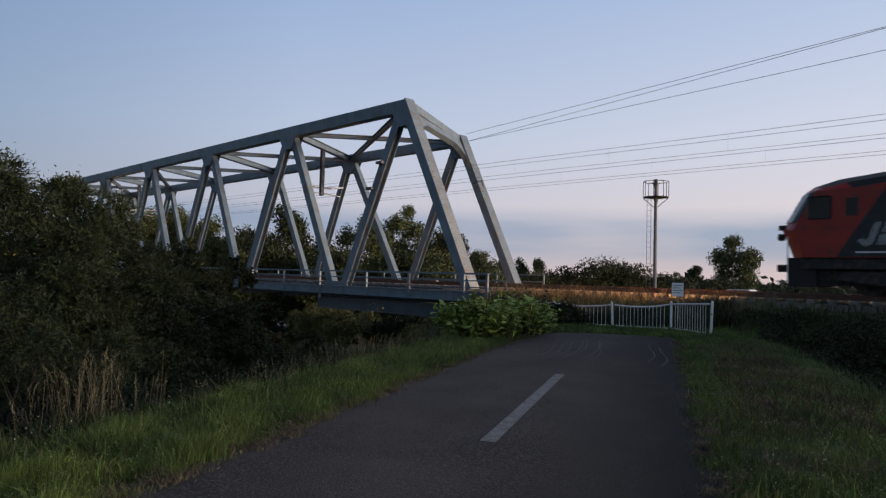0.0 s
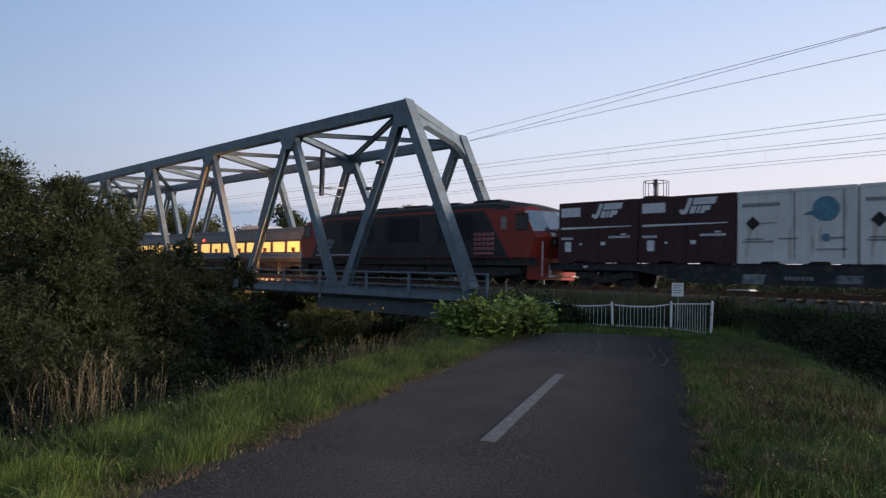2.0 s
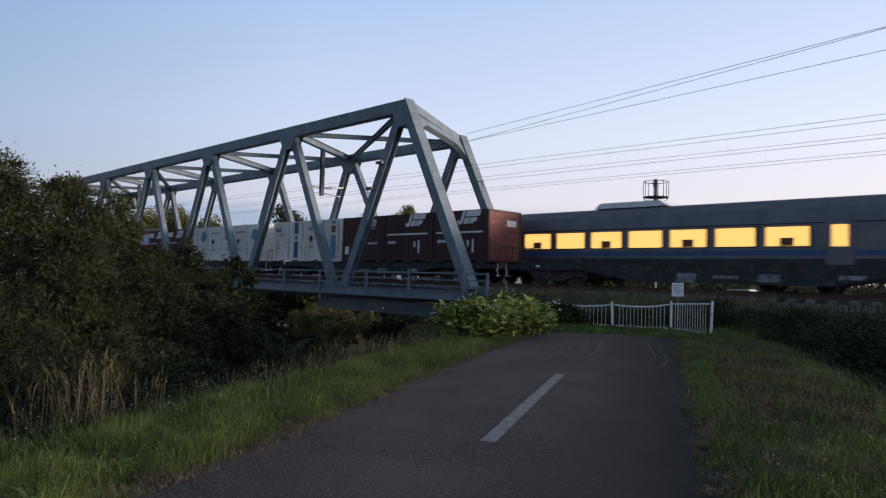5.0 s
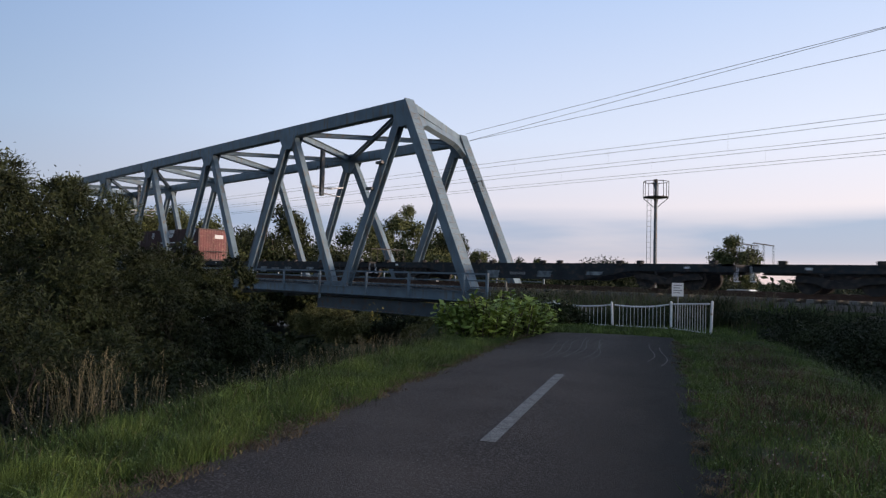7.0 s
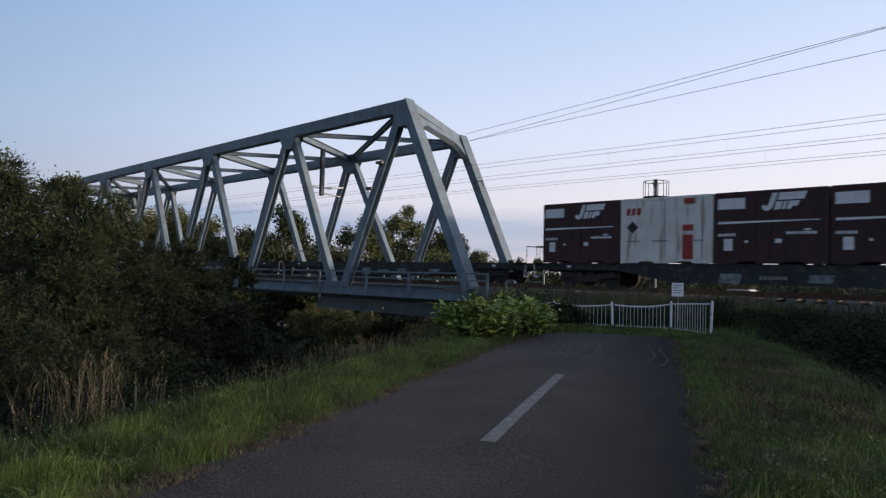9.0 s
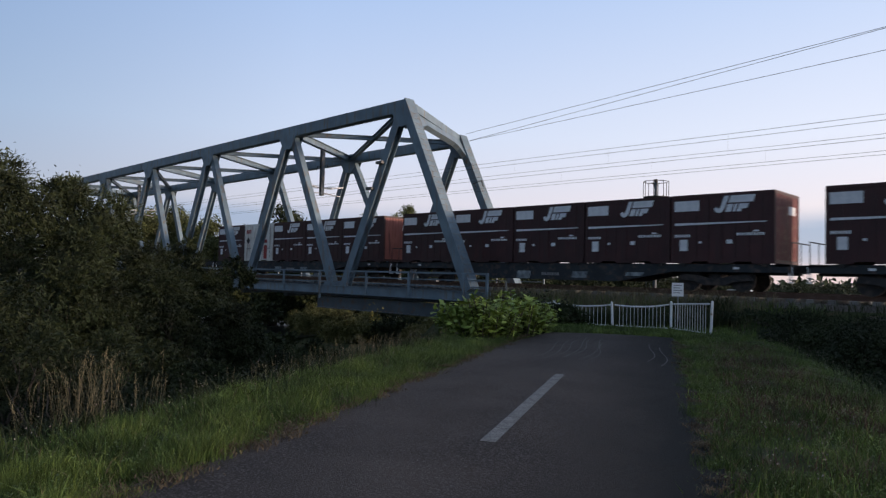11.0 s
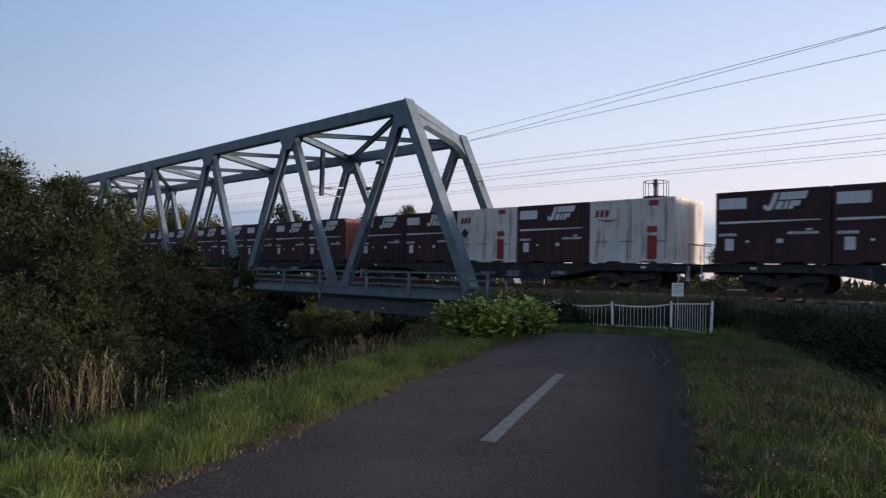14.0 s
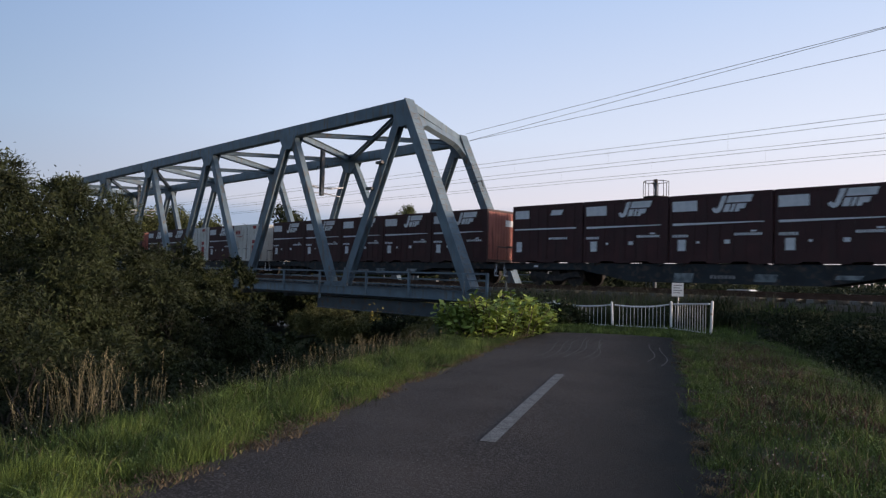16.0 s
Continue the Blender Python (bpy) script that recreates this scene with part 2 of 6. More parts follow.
def beam(bm, a, b, w, h, up=(0, 0, 1), mi=0):
    """A box bar from a to b: w across, h along up."""
    a, b = Vector(a), Vector(b)
    d = (b - a)
    n = d.normalized()
    s = n.cross(Vector(up))
    s = s.normalized() if s.length > 1e-6 else Vector((1, 0, 0))
    t = s.cross(n)
    vs = [bm.verts.new(p + s * (i * w / 2) + t * (j * h / 2)) for p in (a, b) for i, j in ((-1, -1), (1, -1), (1, 1), (-1, 1))]
    for q in ((3, 2, 1, 0), (4, 5, 6, 7), (0, 1, 5, 4), (1, 2, 6, 5), (2, 3, 7, 6), (3, 0, 4, 7)):
        bm.faces.new([vs[k] for k in q]).material_index = mi
    return bm


def hbeam(bm, a, b, w, h, up=(0, 0, 1), t=0.03):
    """A rolled H section from a to b: flanges w wide, h deep along up."""
    a, b = Vector(a), Vector(b)
    n = (b - a).normalized()
    s = n.cross(Vector(up)).normalized()
    v = s.cross(n)
    for k in (-1, 1):
        beam(bm, a + v * k * (h / 2 - t / 2), b + v * k * (h / 2 - t / 2), w, t, up)
    beam(bm, a, b, t, h - 2 * t, up)
    return bm


def rod(bm, a, b, r, n=6):
    a, b = Vector(a), Vector(b)
    d = (b - a)
    q = d.to_track_quat("Z", "Y").to_matrix().to_4x4()
    bmesh.ops.create_cone(bm, cap_ends=True, segments=n, radius1=r, radius2=r, depth=d.length, matrix=Matrix.Translation((a + b) / 2) @ q)
    return bm


def prism(bm, outline, y0, y1, mi=0):
    """An outline in x and z, pulled from y0 to y1."""
    A = [bm.verts.new((x, y0, z)) for x, z in outline]
    B = [bm.verts.new((x, y1, z)) for x, z in outline]
    n = len(A)
    bm.faces.new(A).material_index = mi
    bm.faces.new(B[::-1]).material_index = mi
    for i in range(n):
        bm.faces.new((A[i], B[i], B[(i + 1) % n], A[(i + 1) % n])).material_index = mi
    bmesh.ops.recalc_face_normals(bm, faces=bm.faces[:])
    return bm


def thing(name, label, category, group="", at=(0, 0, 0), kind=""):
    e = new(name)
    e.location = at
    return tagged(e, label, category, group, kind)


B = bmesh.new

# ---------------------------------------------------------------- the plan
DX, DY = -0.45, 0.893            # the way the path and the river run
NX, NY = 0.893, 0.45             # across it, to the right
ZP = -1.142                      # the path's surface
NEAR_Y, FAR_Y = 25.16, 28.96     # the two track centres
PATH_L, PATH_R, PATH_END = -3.20, 0.47, 18.5


def uw(x, y):
    return NX * x + NY * y, DX * x + DY * y


def xy(u, w):
    return NX * u + DX * w, NY * u + DY * w


def sm(a, b, t):
    t = np.clip((t - a) / (b - a), 0, 1)
    return t * t * (3 - 2 * t)


def height(x, y):
    x, y = np.asarray(x, float), np.asarray(y, float)
    u, w = NX * x + NY * y, DX * x + DY * y
    plain = -1.7 + 0 * x
    dyke = 1 - sm(2.3, 5.2, u)                       # the path's dyke, falling into a ditch at its right
    z = plain + (ZP - 0.02 + 1.7) * dyke - 0.55 * np.exp(-((u - 5.5) / 1.6) ** 2) * (1 - sm(17, 23, w))
    bank = np.maximum(sm(19.4, 22.6, y) * (1 - sm(31.6, 34.5, y)), 0)
    z = z + (-0.42 - z) * bank                       # the railway's bank
    val = (1 - sm(-13.5, -4.3, u)) * sm(-66, -56, u)
    dip = -5.6
    val2 = (1 - sm(-14.5, -7.2, u)) * sm(-66, -56, u)
    k = sm(16.5, 20.5, y) * (1 - sm(32.5, 36, y))    # by the bridge the bank is held further out
    v = val * (1 - k) + val2 * k
    return z + (dip - z) * v


# ---------------------------------------------------------------- ground, path, river
def build_ground():
    def axis(lo, hi, fine, far):
        a = list(np.arange(lo, hi + 1e-6, fine))
        s, x = fine, a[-1]
        up = []
        while x < far:
            s *= 1.35
            x += s
            up.append(x)
        s, x = fine, a[0]
        dn = []
        while x > -far:
            s *= 1.35
            x -= s
            dn.append(x)
        return np.array(dn[::-1] + a + up)
    xs, ys = axis(-90, 14, 0.6, 4000), axis(-10, 40, 0.45, 4000)
    X, Y = np.meshgrid(xs, ys)
    Z = height(X, Y)
    rng = np.random.default_rng(3)
    U, W = NX * X + NY * Y, DX * X + DY * Y
    off = ((U < PATH_L - 0.15) | (U > PATH_R + 0.15) | (W > PATH_END + 0.3)) & (np.abs(Y - 27) > 5)
    Z = Z + off * rng.normal(0, 0.035, Z.shape)
    ny, nx = X.shape
    verts = np.stack([X.ravel(), Y.ravel(), Z.ravel()], 1).tolist()
    idx = np.arange(nx * ny).reshape(ny, nx)
    faces = np.stack([idx[:-1, :-1], idx[:-1, 1:], idx[1:, 1:], idx[1:, :-1]], -1).reshape(-1, 4).tolist()
    g = raw("ground", verts, faces, SOIL)
    tagged(g, "rough grassy earth of dyke and river banks", "ground", kind="structure")
    # river
    bm = B()
    p = [xy(-55, -300), xy(-30, -300), xy(-30, 300), xy(-55, 300)]
    bm.faces.new([bm.verts.new((a, b, -5.45)) for a, b in p])
    tagged(part("water", bm, WATER), "dark still river water below the bridge", "river", kind="structure")
    # path: a slab with slightly ragged sides
    rng = random.Random(5)
    bm = B()
    rows = []
    w = -12.0
    while w < PATH_END + 0.01:
        l = PATH_L - 0.08 + rng.uniform(-0.06, 0.06) + 0.10 * float(sm(4, 8, w)) + (0.35 * max(0, (w - 13) / 5) ** 2)
        r = PATH_R + rng.uniform(-0.04, 0.04) - 0.14 * float(sm(9, 17, w))
        row = []
        for i in range(9):
            u = l + (r - l) * i / 8
            x, y = xy(u, w + (u + 1.4) * 0.12 * (w > PATH_END - 1))
            row.append(bm.verts.new((x, y, ZP + 0.02 - 0.025 * ((i - 4) / 4) ** 2)))
        rows.append(row)
        w += 0.5
    for a, b in zip(rows, rows[1:]):
        for i in range(8):
            bm.faces.new((a[i], a[i + 1], b[i + 1], b[i]))
    ret = bmesh.ops.extrude_face_region(bm, geom=bm.faces[:])
    bmesh.ops.translate(bm, verts=[v for v in ret["geom"] if isinstance(v, bmesh.types.BMVert)], vec=(0, 0, 0.012))
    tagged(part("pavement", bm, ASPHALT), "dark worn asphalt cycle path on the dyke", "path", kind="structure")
    # the dash
    bm = B()
    for a, b in ((5.75, 10.22),):
        n = 8
        for i in range(n):
            w0, w1 = a + (b - a) * i / n, a + (b - a) * (i + 1) / n - 0.012
            vs = []
            for uu, ww in ((-1.465, w0), (-1.325, w0), (-1.325, w1), (-1.465, w1)):
                x, y = xy(uu, ww)
                vs.append(bm.verts.new((x, y, ZP + 0.037)))
            bm.faces.new(vs)
    tagged(part("road_marking", bm, LINE), "worn white dash painted on the asphalt path", "road marking", kind="structure")


build_ground()


# ---------------------------------------------------------------- railway
def build_track(name, yc, label):
    t = thing(name, label, "railway track", "tracks", kind="structure")
    for s in (-1, 1):
        bm = B()
        y = yc + s * 0.57
        box(bm, -320, y - 0.03, -0.05, 460, y + 0.03, 0.0)
        box(bm, -320, y - 0.008, -0.13, 460, y + 0.008, -0.05)
        box(bm, -320, y - 0.06, -0.15, 460, y + 0.06, -0.13)
        part("rail", bm, RAIL, t)
    bm = B()
    x = -95.0
    while x < 60:
        box(bm, x - 0.11, yc - 1.0, -0.3, x + 0.11, yc + 1.0, -0.155)
        x += 0.62
    s = part("sleepers", bm, CONCRETE, t)
    s["kind"] = "stuff"


build_track("track_1", NEAR_Y, "rusty steel rails on concrete sleepers, near track")
build_track("track_2", FAR_Y, "rusty steel rails on concrete sleepers, far track")
bm = B()
for a, b in ((-22.5, 460), (-320, -82)):
    sec = [(21.9, -0.6), (23.0, -0.28), (31.2, -0.28), (32.4, -0.6)]
    A = [bm.verts.new((a, y, z)) for y, z in sec]
    C = [bm.verts.new((b, y, z)) for y, z in sec]
    for i in range(3):
        bm.faces.new((A[i], C[i], C[i + 1], A[i + 1]))
tagged(part("ballast", bm, BALLAST), "brown stone ballast under the rails", "ballast", kind="structure")

# ---------------------------------------------------------------- bridge
YN, YF = 22.70, 30.83
XN, XF, PITCH = -25.20, -29.78, 10.345
ZT, ZB = 8.78, -0.15
PANELS = 6


def build_bridge():
    br = thing("truss_bridge", "grey painted steel truss railway bridge over the river", "bridge")
    tops = {}
    for y, x0, far in ((YN, XN, 0), (YF, XF, 1)):
        top = [Vector((x0 - i * PITCH, y, ZT)) for i in range(PANELS)]
        bot = [Vector((x0 + PITCH / 2 - i * PITCH, y, ZB)) for i in range(PANELS + 1)]
        if far:
            top[0].x += 0.75
            for i, o in enumerate((0.74, 0.95, 0.50, 0.30)):
                bot[i].x += o
        tops[far] = top
        bm = B()
        beam(bm, top[0] + Vector((0.15, 0, 0)), top[-1] - Vector((0.15, 0, 0)), 0.5, 0.62)
        for i in range(PANELS):       # splice plates
            p = top[i] + Vector((-PITCH * 0.14, 0, 0))
            beam(bm, p, p - Vector((0.8, 0, 0)), 0.54, 0.5)
        part("top_chord", bm, STEEL, br)
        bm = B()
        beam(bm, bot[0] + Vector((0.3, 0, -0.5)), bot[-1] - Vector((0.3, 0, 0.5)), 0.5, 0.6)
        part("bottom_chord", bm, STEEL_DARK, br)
        # the members' axes pass a little beside the nodes' centres, wider apart at the foot
        for i in range(PANELS + 1):
            if i > 0:      # leaning from the bottom node up to the right
                bm = B()
                a, b = bot[i] + Vector((0.72, 0, -0.1)), top[i - 1] + Vector((-0.12, 0, 0))
                n = (b - a).normalized()
                if i == PANELS:
                    beam(bm, a, b, 0.58, 0.5, (1, 0, 0))
                else:
                    hbeam(bm, a - n * 0.3, b - n * 0.3, 0.50, 0.38, (0, 1, 0))
                part("diagonal", bm, STEEL, br)
            if i < PANELS:
                bm = B()
                a, b = bot[i] + Vector((-0.48, 0, -0.1)), top[i] + Vector((0.14, 0, 0))
                n = (b - a).normalized()
                if i == 0:
                    beam(bm, a - n * 0.1, b + n * 0.27, 0.60, 0.5, (1, 0, 0))
                else:
                    beam(bm, a - n * 0.3, b - n * 0.3, 0.36, 0.48, (1, 0, 0))
                part("end_post" if i == 0 else "diagonal", bm, STEEL, br)
                if i == 0:     # rows of bolts on the outer face of the end post
                    s = Vector((0, 1, 0))
                    out = n.cross(s)
                    out = out if out.x > 0 else -out
                    L = (b - a).length
                    bm = B()
                    k = 0.5
                    while k < L - 0.4:
                        c = a + n * k + out * 0.256
                        for o in (-0.22, -0.15, 0.15, 0.22):
                            p = c + s * o
                            box(bm, p.x - 0.014, p.y - 0.016, p.z - 0.014, p.x + 0.014, p.y + 0.016, p.z + 0.014)
                        beam(bm, c + s * -0.15, c + s * 0.12, 0.035, 0.02, out)
                        k += 0.31
                    q = part("bolts", bm, BOLT, br)
                    q["kind"] = "stuff"
        for i in range(PANELS):       # gusset plates at the top nodes
            for s in (-1, 1):
                bm = B()
                p = top[i]
                yy = y + s * 0.27
                w = 0.95 if i else 0.75
                prism(bm, [(p.x - w, p.z - 0.25), (p.x - w * 0.45, p.z - 1.05), (p.x + w * 0.45, p.z - 1.05), (p.x + w * (1 if i else 0.6), p.z - 0.25)], yy - 0.012, yy + 0.012)
                part("gusset_plate", bm, STEEL, br)
        for i in range(1, PANELS):
            bm = B()
            p = bot[i]
            yy = y - 0.265
            prism(bm, [(p.x - 1.1, p.z - 0.5), (p.x - 0.9, p.z + 0.02), (p.x + 1.1, p.z + 0.02), (p.x + 1.3, p.z - 0.5)], yy - 0.012, yy + 0.012)
            part("gusset_plate", bm, STEEL, br)
    # cross struts and lateral bracing overhead
    for i in range(PANELS):
        a, b = tops[0][i], tops[1][i]
        bm = B()
        if 0 < i < PANELS - 1:
            hbeam(bm, a + Vector((0, 0.2, 0.0)), b - Vector((0, 0.2, 0)), 0.32, 0.42)
        else:
            beam(bm, a + Vector((0, 0.2, 0.12)), b + Vector((0, -0.2, 0.12)), 0.3, 0.38)
        part("cross_strut", bm, STEEL, br)
        if i < PANELS - 1:
            bm = B()
            hbeam(bm, tops[0][i] - Vector((0.3, -0.2, 0.05)), tops[1][i + 1] + Vector((0.3, -0.2, -0.05)), 0.26, 0.26)
            part("lateral_brace", bm, STEEL, br)
            bm = B()
            hbeam(bm, tops[0][i + 1] + Vector((0.3, 0.2, -0.08)), tops[1][i] - Vector((0.3, 0.2, 0.08)), 0.26, 0.26)
            part("lateral_brace", bm, STEEL, br)
    # portals: a plate with an arched lower edge, lying in the slope of the end posts
    for top, sgn in ((0, 1), (PANELS - 1, -1)):
        a, b = tops[0][top], tops[1][top]
        slope = Vector((sgn * PITCH / 2, 0, ZB - ZT)).normalized()
        w = b - a
        n = 14
        bm = B()
        front, back = [], []
        off = Vector((0.03, 0, 0.02)) * sgn
        for i in range(n + 1):
            t = i / n
            e = abs(2 * t - 1)
            d = 0.75 + 1.25 * max(0, (e - 0.55) / 0.45) ** 1.7
            p = a + w * (0.03 + 0.94 * t)
            front.append((p + off + Vector((0, 0, 0.1)), p + off + slope * d))
            back.append((p - off + Vector((0, 0, 0.1)), p - off + slope * d))
        F = [[bm.verts.new(q) for q in r] for r in front]
        K = [[bm.verts.new(q) for q in r] for r in back]
        for i in range(n):
            bm.faces.new((F[i][0], F[i][1], F[i + 1][1], F[i + 1][0]))
            bm.faces.new((K[i][0], K[i + 1][0], K[i + 1][1], K[i][1]))
            f2 = [bm.verts.new(F[i][1].co + sgn * Vector((0.12, 0, 0.06))), bm.verts.new(F[i + 1][1].co + sgn * Vector((0.12, 0, 0.06)))]
            k2 = [bm.verts.new(K[i][1].co - sgn * Vector((0.12, 0, 0.06))), bm.verts.new(K[i + 1][1].co - sgn * Vector((0.12, 0, 0.06)))]
            bm.faces.new((f2[0], f2[1], k2[1], k2[0]))
        part("portal_frame", bm, STEEL, br)
    # floor system
    x1, x0 = XN + PITCH / 2, XN + PITCH / 2 - PANELS * PITCH
    sk = (XF - XN) / (YF - YN)
    i = 0
    while i <= PANELS * 2:
        xa = x1 - i * PITCH / 2
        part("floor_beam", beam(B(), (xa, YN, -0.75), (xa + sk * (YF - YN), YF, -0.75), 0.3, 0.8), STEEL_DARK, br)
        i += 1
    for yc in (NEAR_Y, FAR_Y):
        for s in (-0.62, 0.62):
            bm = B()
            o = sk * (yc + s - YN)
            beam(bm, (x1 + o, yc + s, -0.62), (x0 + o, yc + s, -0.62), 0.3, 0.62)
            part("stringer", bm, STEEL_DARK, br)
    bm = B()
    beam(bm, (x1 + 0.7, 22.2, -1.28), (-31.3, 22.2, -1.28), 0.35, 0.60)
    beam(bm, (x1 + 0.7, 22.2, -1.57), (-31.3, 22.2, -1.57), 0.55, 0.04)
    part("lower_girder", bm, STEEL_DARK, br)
    for x, z in ((-27.60, 4.76), (-26.85, 6.05)):
        bm = B()
        box(bm, x - 0.12, YN - 0.42, z - 0.07, x + 0.35, YN - 0.2, z + 0.07, bevel=0.01)
        part("bracket_plate", bm, CONCRETE, br)
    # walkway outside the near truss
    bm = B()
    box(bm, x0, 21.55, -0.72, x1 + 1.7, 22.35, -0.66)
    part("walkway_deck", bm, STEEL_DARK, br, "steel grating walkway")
    bm = B()
    box(bm, x0, 21.50, -0.73, x1 + 1.7, 21.55, -0.37)
    box(bm, x0, 21.42, -0.76, x1 + 1.7, 21.55, -0.73)
    box(bm, x0, 21.43, -0.37, x1 + 1.7, 21.55, -0.345)
    part("walkway_edge", bm, STEEL, br)
    for z, r in ((0.43, 0.038), (0.13, 0.024), (-0.15, 0.024)):
        bm = B()
        box(bm, x0, 21.45 - r, z - r, -18.42, 21.45 + r, z + r)
        part("rail", bm, STEEL, br)
    posts = [-18.47, -19.80, -23.27, -26.40, -30.35]
    while posts[-1] > x0 + 3.5:
        posts.append(posts[-1] - 3.52)
    for x in posts:
        bm = B()
        box(bm, x - 0.055, 21.40, -1.05 if x == -30.35 else -0.70, x + 0.055, 21.50, 0.46)
        part("post", bm, STEEL, br)
    # far handrail
    for z in (0.5, 0.1):
        bm = B()
        o = XF - XN
        box(bm, x0 + o, 31.75, z - 0.03, x1 + o + 1.5, 31.81, z + 0.03)
        part("rail", bm, STEEL, br)
    x = x1 + XF - XN + 1.5
    while x > x0 + XF - XN:
        bm = B()
        box(bm, x - 0.04, 31.74, -0.8, x + 0.04, 31.82, 0.52)
        part("post", bm, STEEL, br)
        x -= 3.5
    # abutments
    for xa, s in ((x1, 1), (x0, -1)):
        bm = B()
        A = [(xa + s * 0.5, 20.8), (xa + s * 3.5, 20.8), (xa + s * 3.5 + sk * 11.6, 32.4), (xa + s * 0.5 + sk * 11.6, 32.4)]
        lo = [bm.verts.new((p[0], p[1], -6.2)) for p in A]
        hi = [bm.verts.new((p[0], p[1], -1.65)) for p in A]
        bm.faces.new(lo)
        bm.faces.new(hi)
        for i in range(4):
            bm.faces.new((lo[i], lo[(i + 1) % 4], hi[(i + 1) % 4], hi[i]))
        bmesh.ops.recalc_face_normals(bm, faces=bm.faces[:])
        part("abutment", bm, CONCRETE, br, "stained concrete abutment")
    return br


build_bridge()

# ---------------------------------------------------------------- trains
LC = 3.665
FACE = 23.94        # near face of the boxes
DECK = 1.0
moving = []          # (thing, offset along the train, y, z, which train)


def sheet(bm, x0, z0, x1, z1, y=-0.004, mi=0, lean=0.0):
    """A thin painted field on the near face."""
    prism(bm, [(x0, z0), (x1, z0), (x1 + lean, z1), (x0 + lean, z1)], y - 0.002, y + 0.003, mi)


def box_shell(paint, kind, c):
    """The body of a 12 foot box: frame, recessed panels, ribs, base pockets."""
    bm = B()
    W, H = 2.45, 2.5
    box(bm, 0.03, 0.03, 0.10, LC - 0.03, W - 0.03, H - 0.03)
    for x in (0.0, LC - 0.12):
        for y in (0.0, W - 0.12):
            box(bm, x, y, 0, x + 0.12, y + 0.12, H, bevel=0.01)
    for y in (0.0, W - 0.08):
        box(bm, 0.12, y, H - 0.10, LC - 0.12, y + 0.08, H - 0.001)
    for x in (0.0, LC - 0.08):
        box(bm, x, 0.12, H - 0.10, x + 0.08, W - 0.12, H - 0.002)
        box(bm, x, 0.12, 0.02, x + 0.08, W - 0.12, 0.14)
    # bottom rail with lifting pockets cut out
    for y in (0.0, W - 0.08):
        prism(bm, [(0.12, 0.14), (0.12, 0.0), (0.75, 0.0), (0.86, 0.075), (1.35, 0.075), (1.45, 0.0), (2.25, 0.0), (2.36, 0.075), (2.85, 0.075), (2.96, 0.0), (LC - 0.12, 0.0), (LC - 0.12, 0.14)], y, y + 0.08)
    part("frame", bm, paint, c)
    bm = B()
    if kind == "white":
        xs = (0.62, 1.24, 1.86, 2.10, 2.48, 3.10)
    else:
        xs = (0.50, 0.95, 1.40, 1.84, 1.90, 2.35, 2.80, 3.25)
    for x in xs:
        box(bm, x - 0.02, 0.012, 0.15, x + 0.02, 0.03, H - 0.11)
    part("side_ribs", bm, paint, c)
    for ex in ((0, 1) if kind == 'white' else (0,)):
        bm = B()
        k = 0.28
        while k < W - 0.2:
            x = 0.008 if ex == 0 else LC - 0.03
            box(bm, x, k - 0.05, 0.15, x + 0.022, k + 0.05, H - 0.11)
            k += 0.21
        part("end_ribs", bm, paint, c)


def logo(bm, x, z, s=1.0):
    """A broad slanting white block sign: a hook and a slab, split by thin gaps."""
    k = 0.36
    hook = [(0.0, 0.10), (0.05, 0.01), (0.14, -0.03), (0.24, 0.0), (0.31, 0.10), (0.45, 0.48), (0.31, 0.48), (0.18, 0.13), (0.13, 0.10), (0.08, 0.16)]
    prism(bm, [(x + a * s, z + b * s) for a, b in hook], -0.006, -0.001)

    def block(a, b, lo, hi):
        sheet(bm, x + (a + lo * k) * s, z + lo * s, x + (b + lo * k) * s, z + hi * s, lean=(hi - lo) * k * s)
    block(0.33, 0.62, 0.27, 0.48)
    block(0.60, 1.04, 0.27, 0.48)
    block(0.33, 0.50, 0.0, 0.23)
    block(0.54, 0.63, 0.0, 0.23)
    block(0.67, 0.80, 0.0, 0.23)
    block(0.80, 0.94, 0.08, 0.23)


def small_print(bm, x, z, w, h):
    n = max(2, int(w / 0.09))
    for i in range(n):
        sheet(bm, x + i * w / n, z, x + (i + 0.7) * w / n, z + h)


def disc(bm, x, z, r, n=20):
    prism(bm, [(x + r * math.cos(6.2832 * i / n), z + r * math.sin(6.2832 * i / n)) for i in range(n)], -0.006, -0.001)


PROTO = {}


